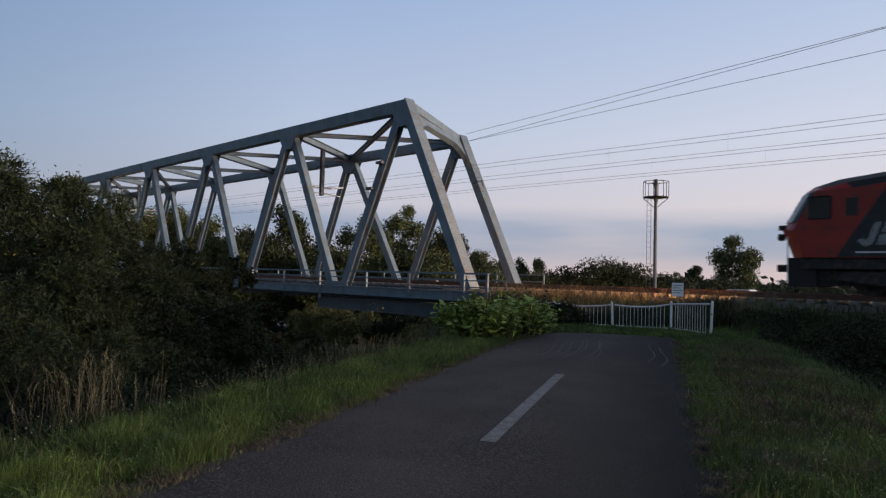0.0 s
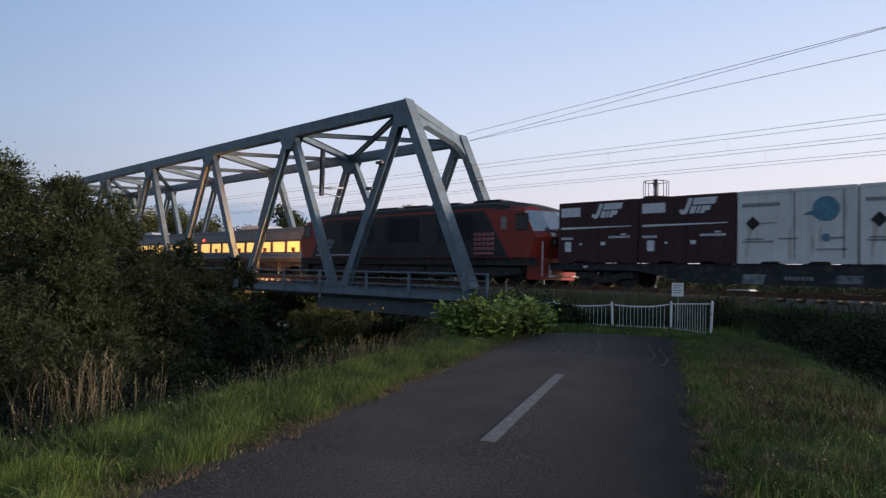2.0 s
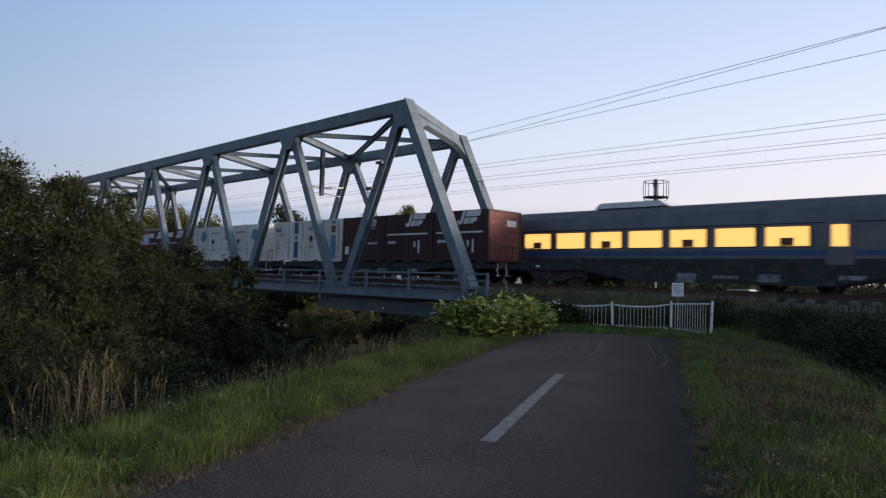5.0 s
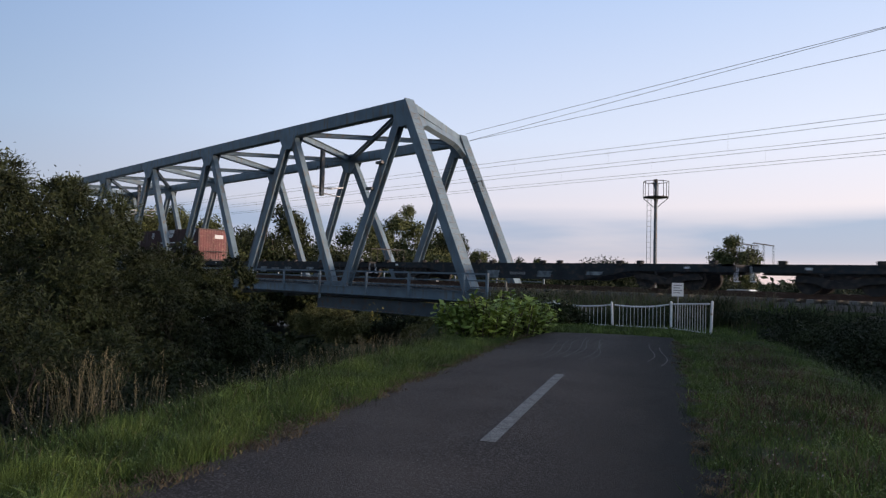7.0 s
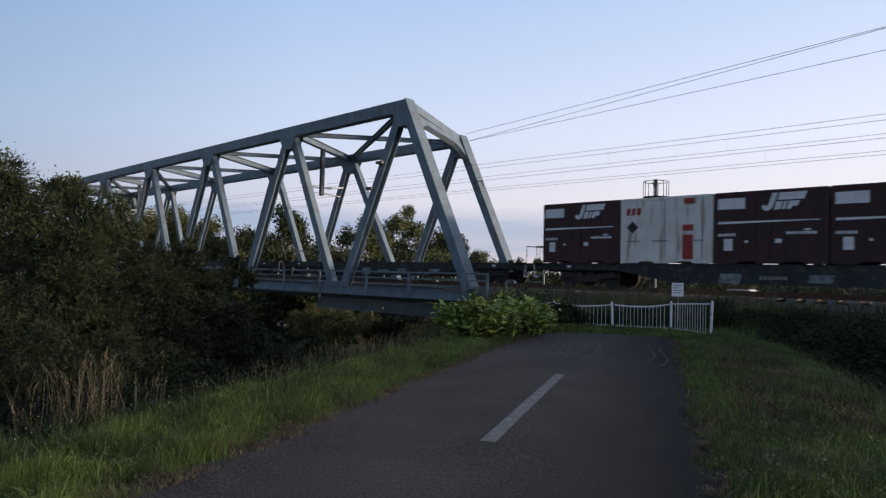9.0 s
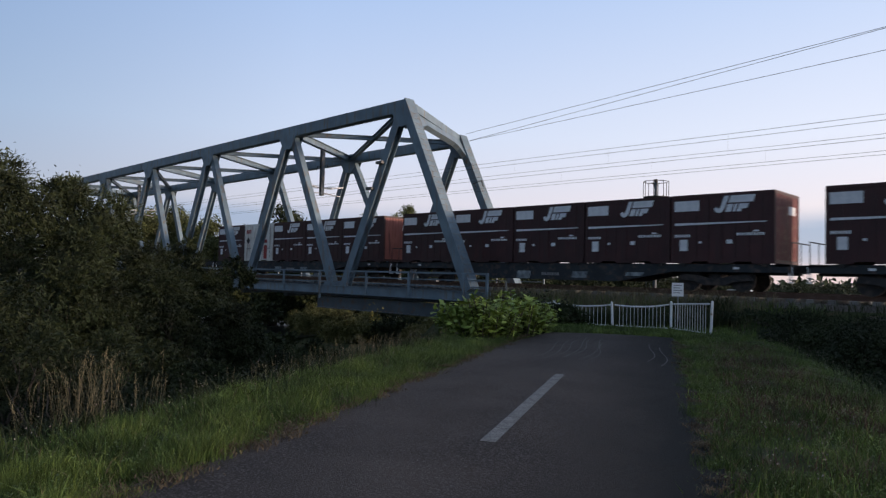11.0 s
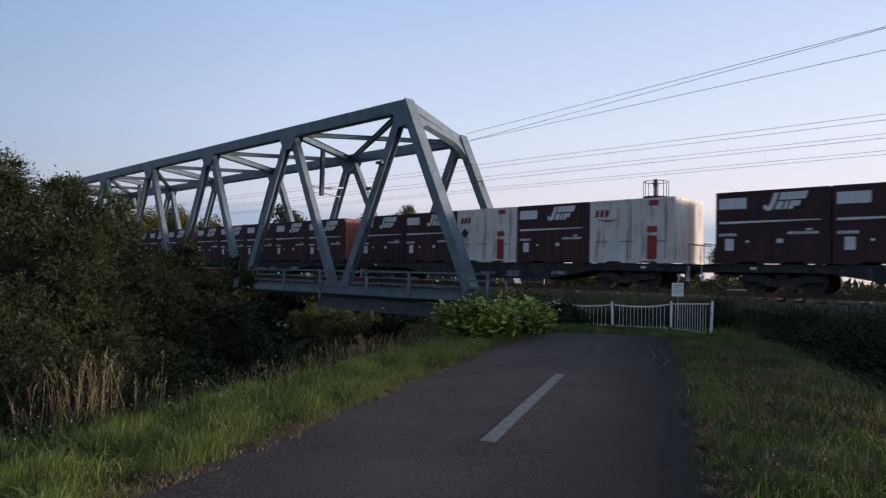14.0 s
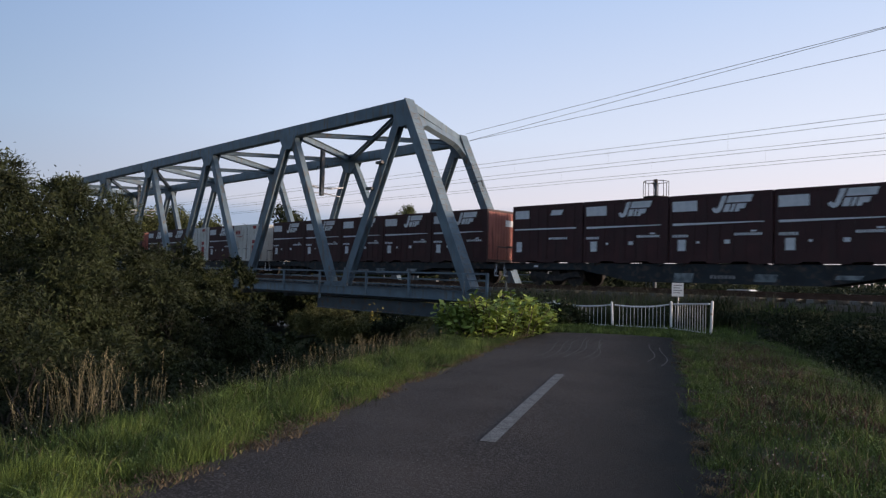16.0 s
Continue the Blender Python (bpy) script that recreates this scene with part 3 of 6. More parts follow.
def make_container(style):
    """Styles: maroon_a (panel, sign, line), maroon_b (line, sign, no panel), maroon_c (small sign), white_disc, white_blue, white_cyan, white_red, white_red_b; red_end variants."""
    if style in PROTO:
        return copy_thing(PROTO[style], Matrix())
    white = style.startswith("white")
    labels = {"maroon_e": "maroon steel freight container with rust-streaked end wall", "maroon_a": "maroon steel freight container with white sign and stripe", "maroon_b": "maroon steel freight container with large white sign", "maroon_c": "plain maroon steel freight container with small white sign",
              "maroon_d": "maroon freight container with white panel and short mark", "white_disc": "white freight container with blue disc and dark diamond", "white_blue": "dirty white freight container with dark blue stripe",
              "white_cyan": "dirty white freight container with pale blue stripe", "white_red": "dirty white freight container with red stripe", "white_red_b": "white freight container with red stripe and red arc"}
    c = thing("freight_container", labels[style], "container", "containers on the goods train")
    box_shell(CLEAN if style == 'white_disc' else CREAM if white else MAROON, "white" if white else "maroon", c)
    if not white:     # the faded end sheets
        bm = B()
        wave = []
        y = 0.122
        k = 0
        while y < 2.32:
            wave += [(LC - (0.004 if k % 2 else 0.026), y), (LC - (0.004 if k % 2 else 0.026), min(y + 0.09, 2.328))]
            y += 0.105
            k += 1
        wave = [(LC - 0.05, 0.122)] + wave + [(LC - 0.05, 2.328)]
        lo = [bm.verts.new((x, y, 0.142)) for x, y in wave]
        hi = [bm.verts.new((x, y, 2.398)) for x, y in wave]
        bm.faces.new(lo)
        bm.faces.new(hi)
        for i in range(len(wave)):
            m = (i + 1) % len(wave)
            bm.faces.new((lo[i], lo[m], hi[m], hi[i]))
        bmesh.ops.recalc_face_normals(bm, faces=bm.faces[:])
        part("end_wall", bm, DULLRED if style in ("maroon_b", "maroon_e") else BRICKRED, c, "faded red ribbed end wall")
        bm = B()
        box(bm, LC - 0.003, 1.35, 1.75, LC + 0.003, 2.05, 2.05)
        part("end_plate", bm, MARK, c)
    bm = B()
    if style in ("maroon_a", "maroon_e"):
        sheet(bm, 0.12, 1.90, 1.06, 2.28)
        logo(bm, 1.60, 1.82, 1.18)
        prism(bm, [(0.14, 1.38), (3.4, 1.43), (3.4, 1.46), (0.14, 1.47)], -0.006, -0.001)
        small_print(bm, 2.4, 0.98, 0.95, 0.09)
        sheet(bm, 2.95, 1.1, 3.15, 1.16)
        small_print(bm, 0.14, 0.95, 0.62, 0.1)
        sheet(bm, 0.34, 0.45, 0.64, 0.86)
        sheet(bm, 1.05, 0.72, 1.16, 0.8)
        sheet(bm, 2.05, 0.7, 2.25, 0.84)
        part("white_markings", bm, MARK, c)
    elif style == "maroon_b":
        logo(bm, 1.62, 1.84, 1.3)
        sheet(bm, 0.2, 1.40, 3.3, 1.48)
        small_print(bm, 0.3, 0.95, 0.6, 0.14)
        small_print(bm, 2.3, 0.75, 0.16, 0.3)
        sheet(bm, 2.62, 0.45, 2.74, 1.1)
        part("white_markings", bm, MARK, c)
    elif style == "maroon_c":
        sheet(bm, 2.55, 1.95, 2.64, 2.3)
        sheet(bm, 2.45, 1.95, 2.64, 2.03)
        sheet(bm, 2.70, 1.95, 2.78, 2.3)
        sheet(bm, 2.70, 2.22, 2.98, 2.3)
        sheet(bm, 2.88, 2.08, 2.98, 2.3)
        sheet(bm, 2.82, 1.95, 2.9, 2.12, lean=0.05)
        sheet(bm, 2.6, 1.82, 2.85, 1.87)
        small_print(bm, 2.3, 0.95, 0.8, 0.1)
        sheet(bm, 0.25, 0.4, 0.6, 0.85)
        part("white_markings", bm, MARK, c)
    elif style == "maroon_d":
        sheet(bm, 0.16, 1.92, 0.92, 2.28)
        sheet(bm, 2.05, 2.02, 2.62, 2.24, lean=0.1)
        sheet(bm, 0.14, 1.42, 3.35, 1.48)
        small_print(bm, 2.0, 0.98, 0.95, 0.09)
        sheet(bm, 0.25, 0.45, 0.55, 0.9)
        part("white_markings", bm, MARK, c)
    else:
        # door seams, plates along the foot and door bars
        for x in (1.84, 3.28):
            bm = B()
            sheet(bm, x, 0.16, x + 0.022, 2.38)
            part("door_seam", bm, BLACK, c)
        for x in (0.25, 1.35, 2.7):
            bm = B()
            sheet(bm, x, 0.82, x + 0.62, 0.86)
            part("door_bar", bm, GREYMARK, c)
        bm = B()
        if style == "white_disc":
            disc(bm, 2.78, 1.78, 0.40)
            sheet(bm, 2.1, 1.6, 2.5, 1.72, lean=0.2)
            disc(bm, 2.78, 0.85, 0.13, 12)
            part("blue_disc", bm, TEAL, c)
        elif style == "white_blue":
            sheet(bm, 2.42, 1.7, 2.85, 2.42)
            sheet(bm, 2.42, 0.2, 2.85, 1.2)
            part("dark_blue_stripe", bm, BLUE, c)
            bm = B()
            disc(bm, 2.63, 1.45, 0.16, 12)
            part("small_disc", bm, TEAL, c)
        elif style == "white_cyan":
            sheet(bm, 2.55, 0.15, 3.05, 1.55)
            sheet(bm, 2.6, 2.22, 3.05, 2.42)
            part("pale_blue_stripe", bm, CYAN, c)
            bm = B()
            sheet(bm, 2.6, 1.7, 3.0, 2.1)
            part("emblem", bm, GRASS_DRY, c)
        else:
            for x0, z0, x1, z1 in ((2.55, 0.15, 2.95, 1.05), (2.55, 1.2, 2.95, 1.42), (2.6, 2.2, 3.0, 2.4)):
                bm = B()
                sheet(bm, x0, z0, x1, z1)
                part("red_stripe", bm, RED, c)
        bm = B()
        if style in ("white_disc", "white_cyan", "white_red"):
            prism(bm, [(0.28, 1.38), (0.52, 1.14), (0.76, 1.38), (0.52, 1.62)], -0.006, -0.001)
            part("dark_diamond", bm, BLACK, c)
            bm = B()
        if style == "white_disc":
            small_print(bm, 0.16, 1.95, 1.25, 0.12)
            sheet(bm, 0.8, 1.36, 1.3, 1.39)
            small_print(bm, 0.2, 0.72, 1.0, 0.06)
            small_print(bm, 2.5, 0.45, 0.9, 0.05)
            part("dark_print", bm, GREYMARK, c)
        else:
            # a short slanted word mark with an arc under it
            for i in range(3):
                sheet(bm, 0.25 + i * 0.22, 1.85, 0.40 + i * 0.22, 2.12, lean=0.04)
            part("word_mark", bm, BLUE if style == "white_blue" else (TEAL if style == "white_cyan" else RED), c)
            if style in ("white_blue", "white_red_b"):
                bm = B()
                pts = [(0.35 + i * 0.1, 1.78 - 0.14 * math.sin(3.14159 * i / 10)) for i in range(11)]
                prism(bm, pts + [(x, z + 0.07 * (1 - abs(i - 5) / 6)) for i, (x, z) in reversed(list(enumerate(pts)))][1:-1], -0.006, -0.001)
                part("arc", bm, BLUE if style == "white_blue" else RED, c)
    PROTO[style] = c
    return c


def make_wagon():
    if "wagon" in PROTO:
        return copy_thing(PROTO["wagon"], Matrix())
    g = thing("container_wagon", "long flat container wagon with blue-grey fishbelly frame", "wagon", "wagons of the goods train")
    # local: x from the front end of its boxes, y from the near box face, z from the rail
    bm = B()
    prism(bm, [(-0.45, 0.98), (-0.45, 0.70), (3.6, 0.70), (5.9, 0.28), (12.7, 0.28), (15.0, 0.70), (19.05, 0.70), (19.05, 0.98)], 0.10, 0.22)
    prism(bm, [(-0.45, 0.98), (-0.45, 0.70), (3.6, 0.70), (5.9, 0.28), (12.7, 0.28), (15.0, 0.70), (19.05, 0.70), (19.05, 0.98)], 2.23, 2.35)
    part("side_sill", bm, BLUEGREY, g)
    bm = B()
    for x in [-0.4, 0.9, 2.3, 3.7, 5.2, 7.2, 9.3, 11.4, 13.4, 14.9, 16.3, 17.7, 18.9]:
        box(bm, x, 0.22, 0.72, x + 0.14, 2.23, 0.96)
    box(bm, -0.45, 1.0, 0.62, 19.05, 1.45, 0.9)
    box(bm, -0.45, 0.1, 0.90, 0.05, 2.35, 0.975)
    box(bm, 18.55, 0.1, 0.90, 19.05, 2.35, 0.975)
    part("underframe", bm, DARK, g)
    for x in [0.1 + 3.73 * i for i in range(5)]:
        for dx in (0.25, 3.1):
            bm = B()
            box(bm, x + dx, 0.06, 0.97, x + dx + 0.28, 0.2, 1.10, bevel=0.02)
            box(bm, x + dx + 0.05, 0.02, 0.90, x + dx + 0.22, 0.12, 1.05)
            part("box_lock", bm, DARK, g)
    for xb in (2.15, 16.45):
        bm = B()
        prism(bm, [(xb - 1.35, 0.42), (xb - 1.2, 0.62), (xb - 0.5, 0.55), (xb, 0.42), (xb + 0.5, 0.55), (xb + 1.2, 0.62), (xb + 1.35, 0.42), (xb + 0.7, 0.36), (xb + 0.4, 0.22), (xb - 0.4, 0.22), (xb - 0.7, 0.36)], 0.22, 0.36)
        prism(bm, [(xb - 1.35, 0.42), (xb - 1.2, 0.62), (xb + 1.2, 0.62), (xb + 1.35, 0.42), (xb + 0.4, 0.22), (xb - 0.4, 0.22)], 2.09, 2.23)
        box(bm, xb - 0.2, 0.36, 0.3, xb + 0.2, 2.09, 0.65)
        bogie = part("bogie", bm, DARK, g)
        for dx in (-0.95, 0.95):
            for y in (0.42, 1.92):
                bm = B()
                rod(bm, (xb + dx, y, 0.43), (xb + dx, y + 0.12, 0.43), 0.43, 20)
                part("wheel", bm, DARK, bogie)
    for x, w in ((9.0, 0.9),):
        bm = B()
        for k in range(7):
            prism(bm, [(x + k * 0.13, 0.46), (x + k * 0.13 + 0.09, 0.46), (x + k * 0.13 + 0.09, 0.58), (x + k * 0.13, 0.58)], 0.092, 0.099)
        part("white_lettering", bm, GREYMARK, g)
    for x in (1.2, 17.2):
        bm = B()
        box(bm, x, 0.088, 0.80, x + 0.2, 0.098, 0.88)
        part("plate", bm, MARK, g)
    for x, h in ((7.6, 0.34), (10.5, 0.26), (13.0, 0.14)):
        bm = B()
        prism(bm, [(x, 0.64 - h), (x + 0.72, 0.64 - h), (x + 0.80, 0.64), (x + 0.06, 0.64)], 0.090, 0.099)
        part("sill_plate", bm, SILL, g, "worn pale plate on the side sill")
    # step and end rails
    for x in (-0.55, 19.0):
        bm = B()
        for y in (0.25, 1.22, 2.2):
            rod(bm, (x + 0.05, y, 0.95), (x + 0.05, y, 1.72), 0.014)
        rod(bm, (x + 0.05, 0.25, 1.72), (x + 0.05, 2.2, 1.72), 0.022)
        part("end_rail", bm, WIRE, g)
        bm = B()
        box(bm, x, 0.12, 0.36, x + 0.12, 0.3, 0.4)
        rod(bm, (x + 0.02, 0.14, 0.38), (x + 0.02, 0.14, 0.9), 0.015)
        rod(bm, (x + 0.1, 0.14, 0.38), (x + 0.1, 0.14, 0.9), 0.015)
        part("step", bm, MARK, g)
    for x0, x1 in ((-0.9, -0.45), (19.05, 19.5)):
        bm = B()
        box(bm, x0, 1.08, 0.72, x1, 1.36, 0.98, bevel=0.03)
        part("coupler", bm, DARK, g)
    PROTO["wagon"] = g
    return g


A_, B_, C_, D_ = "maroon_a", "maroon_b", "maroon_c", "maroon_d"
LOADS = [
    [A_, A_, "white_disc", "white_disc", "white_disc"],
    ["white_blue", "white_cyan", C_, B_, B_],
    [], [], [],
    [A_, "white_red", A_, A_, A_],
    [A_, A_, A_, A_, "maroon_e"],
    [A_, A_, A_, A_, A_],
    [A_, A_, "white_red", A_, "white_red_b"],
    [A_, A_, A_, A_, A_],
    [D_, A_, A_, A_, A_],
]
WAGON = 20.1


def build_goods_train():
    for i, load in enumerate(LOADS):
        w = make_wagon()
        moving.append((w, i * WAGON, FACE, 0.0, "goods"))
        for k, st in enumerate(load):
            c = make_container(st)
            moving.append((c, i * WAGON + 0.02 + k * 3.73, FACE, DECK, "goods"))


build_goods_train()


def build_loco():
    g = thing("diesel_locomotive", "red and grey diesel locomotive with black roof", "locomotive")
    # local: x from the front coupler face to the back (0 to 18.9), y from the near side, z from the rail
    W = 2.9
    half = [(0.34, 1.2), (0.16, 1.7), (0.0, 2.1), (0.12, 2.3), (0.70, 3.34), (0.98, 3.52), (1.7, 3.72), (2.9, 3.86)]
    prof = [(x - 0.32, z) for x, z in half] + [(18.97 - x, z) for x, z in reversed(half)]
    bm = B()
    secs = []
    for y, sx, sz in ((0.0, 0.62, -0.36), (0.14, 0.44, -0.16), (0.55, 0.14, 0), (W / 2, 0, 0), (W - 0.55, 0.14, 0), (W - 0.14, 0.44, -0.16), (W, 0.62, -0.36)):
        ring = []
        for x, z in prof:
            mid = 9.485
            xx = x + (sx if x < mid else -sx)
            zz = z + (sz * min(1, (z - 3.34) / 0.3) if z > 3.34 else 0)
            ring.append(bm.verts.new((xx, y, zz)))
        secs.append(ring)
    n = len(prof)
    for a, b in zip(secs, secs[1:]):
        for i in range(n):
            f = bm.faces.new((a[i], a[(i + 1) % n], b[(i + 1) % n], b[i]))
    bm.faces.new(secs[0])
    bm.faces.new(secs[-1])
    bmesh.ops.recalc_face_normals(bm, faces=bm.faces[:])
    for f in bm.faces:
        c = f.calc_center_median()
        f.material_index = 1 if c.z > 3.42 else 0
    part("body", bm, [LOCO_RED, LOCO_BLACK], g)
    bm = B()
    prism(bm, [(1.55, 1.22), (16.85, 1.22), (15.35, 3.40), (2.95, 3.40)], -0.006, 0.01)
    part("grey_side", bm, LOCO_GREY, g, "dark grey side panel")
    for x0, x1 in ((4.6, 7.4), (8.6, 11.0), (12.3, 14.6)):
        bm = B()
        box(bm, x0, -0.012, 2.0, x1, 0.0, 3.25)
        k = 2.06
        while k < 3.2:
            box(bm, x0 + 0.05, -0.03, k, x1 - 0.05, -0.01, k + 0.03)
            k += 0.085
        part("louvre", bm, LOCO_BLACK, g, "black louvred grille")
    bm = B()
    logo(bm, 2.15, 1.58, 1.45)
    part("white_sign", bm, MARK, g)
    bm = B()
    box(bm, 2.1, -0.014, 1.34, 5.6, -0.008, 1.385)
    part("white_line", bm, MARK, g)
    bm = B()
    for r in range(4):
        for k in range(5):
            box(bm, 14.75 + k * 0.26, -0.012, 1.55 + r * 0.22, 14.95 + k * 0.26, -0.007, 1.70 + r * 0.22)
    box(bm, 14.75, -0.012, 1.35, 16.0, -0.007, 1.45)
    part("red_lettering", bm, mat("pale_red_marking", (0.5, 0.18, 0.17), None, 0.5), g)
    # roof fittings
    for x in (4.2, 7.0, 9.2, 11.5, 14.2):
        bm = B()
        box(bm, x, 0.5, 3.83, x + 1.7, 2.4, 3.94, bevel=0.03)
        part("roof_gear", bm, LOCO_BLACK, g)
    # cab windows at both ends
    for s in (0, 1):
        fx = (lambda x: x - 0.32) if s == 0 else (lambda x: 18.97 - x)
        bm = B()
        # wrap-round windscreen in four panes, just proud of the body
        lines = [(0.02, 0.60), (0.14, 0.44), (0.55, 0.14), (W / 2 - 0.03, 0.0), (W / 2 + 0.03, 0.0), (W - 0.55, 0.14), (W - 0.14, 0.44), (W - 0.02, 0.60)]
        for (ya, oa), (yb, ob_) in zip(lines, lines[1:]):
            if yb - ya < 0.1:
                continue
            bm = B()
            q = [(0.115 + oa, ya, 2.36), (0.115 + ob_, yb, 2.36), (0.645 + ob_, yb, 3.29), (0.645 + oa, ya, 3.29)]
            F = [bm.verts.new((fx(x - 0.02), y, z)) for x, y, z in q]
            K = [bm.verts.new((fx(x + 0.06), y, z)) for x, y, z in q]
            bm.faces.new(F)
            bm.faces.new(K)
            for i in range(4):
                bm.faces.new((F[i], F[(i + 1) % 4], K[(i + 1) % 4], K[i]))
            bmesh.ops.recalc_face_normals(bm, faces=bm.faces[:])
            # rear panes have the sky's reflection in their colour, front panes stay dark
            part("windscreen", bm, GLASS_REFLECTION if s else GLASS_DARK, g)
        bm = B()
        xa, xb = sorted((fx(1.05), fx(1.75)))
        box(bm, xa, -0.012, 2.42, xb, 0.0, 3.15, bevel=0.03)
        part("side_window", bm, GLASS_DARK, g)
        bm = B()
        xa, xb = sorted((fx(2.15), fx(2.6)))
        box(bm, xa, -0.012, 2.5, xb - 0.12, 0.0, 3.05)
        part("door_window", bm, mat("pale_door_pane", (0.30, 0.29, 0.26), None, 0.6) if s else GLASS_DARK, g)
        bm = B()
        xa, xb = sorted((fx(0.0), fx(0.3)))
        box(bm, xa, 0.55, 2.14, xb, W - 0.55, 2.30)
        part("front_band", bm, MARK if s else LOCO_BLACK, g)
        for y in (0.62, W - 0.62):
            bm = B()
            x = fx(0.16)
            d = -0.05 if s == 0 else 0.05
            rod(bm, (x, y, 1.9), (x + d * 3.4, y, 1.9), 0.12, 16)
            for f in bm.faces:
                f.material_index = 0
            lens_x = x + d * 1.2
            cap = [f for f in bm.faces if len(f.verts) > 4 and (f.calc_center_median().x - x) * d > 0.001]
            r = bmesh.ops.inset_region(bm, faces=cap, thickness=0.02)
            for f in cap:
                f.material_index = 1
                for v in f.verts:
                    v.co.x = lens_x
            part("headlight", bm, [LOCO_BLACK, HEAD_WARM if s == 0 else MARK], g)
        bm = B()
        xa, xb = sorted((fx(0.4), fx(1.25)))
        prism(bm, [(xa, 0.25), (xb, 0.25), (xb, 1.2), (xa, 1.2)], 0.25, W - 0.25)
        part("snow_skirt", bm, LOCO_RED if s else LOCO_BLACK, g)
        bm = B()
        for y in (0.2, W - 0.2):
            rod(bm, (fx(0.4), y, 0.4), (fx(0.4), y, 1.9), 0.02)
        rod(bm, (fx(0.02), 0.3, 0.42), (fx(0.02), W - 0.3, 0.42), 0.02)
        part("hand_rail", bm, MARK, g)
        bm = B()
        xa, xb = sorted((fx(-0.3), fx(0.3)))
        box(bm, xa, W / 2 - 0.15, 0.75, xb, W / 2 + 0.15, 1.0, bevel=0.03)
        part("coupler", bm, DARK, g)
    bm = B()
    box(bm, 0.5, 0.12, 0.85, 18.3, W - 0.12, 1.2)
    box(bm, 0.6, 0.5, 0.30, 18.2, W - 0.5, 0.87)
    box(bm, 5.6, 0.25, 0.25, 7.6, W - 0.25, 0.9, bevel=0.06)
    box(bm, 11.3, 0.25, 0.25, 13.2, W - 0.25, 0.9, bevel=0.06)
    part("underframe", bm, DARK, g)
    for xb in (3.3, 9.5, 15.7):
        bm = B()
        prism(bm, [(xb - 1.8, 0.5), (xb - 1.6, 0.75), (xb + 1.6, 0.75), (xb + 1.8, 0.5), (xb + 0.6, 0.35), (xb - 0.6, 0.35)], 0.2, 0.4)
        box(bm, xb - 0.3, 0.4, 0.4, xb + 0.3, 2.5, 0.8)
        bogie = part("bogie", bm, DARK, g)
        for dx in (-0.97, 0.97):
            for y in (0.75, 2.03):
                bm = B()
                rod(bm, (xb + dx, y, 0.455), (xb + dx, y + 0.12, 0.455), 0.455, 22)
                part("wheel", bm, DARK, bogie)
    return g


moving.append((build_loco(), -19.35, NEAR_Y - 1.45, 0.0, "goods"))


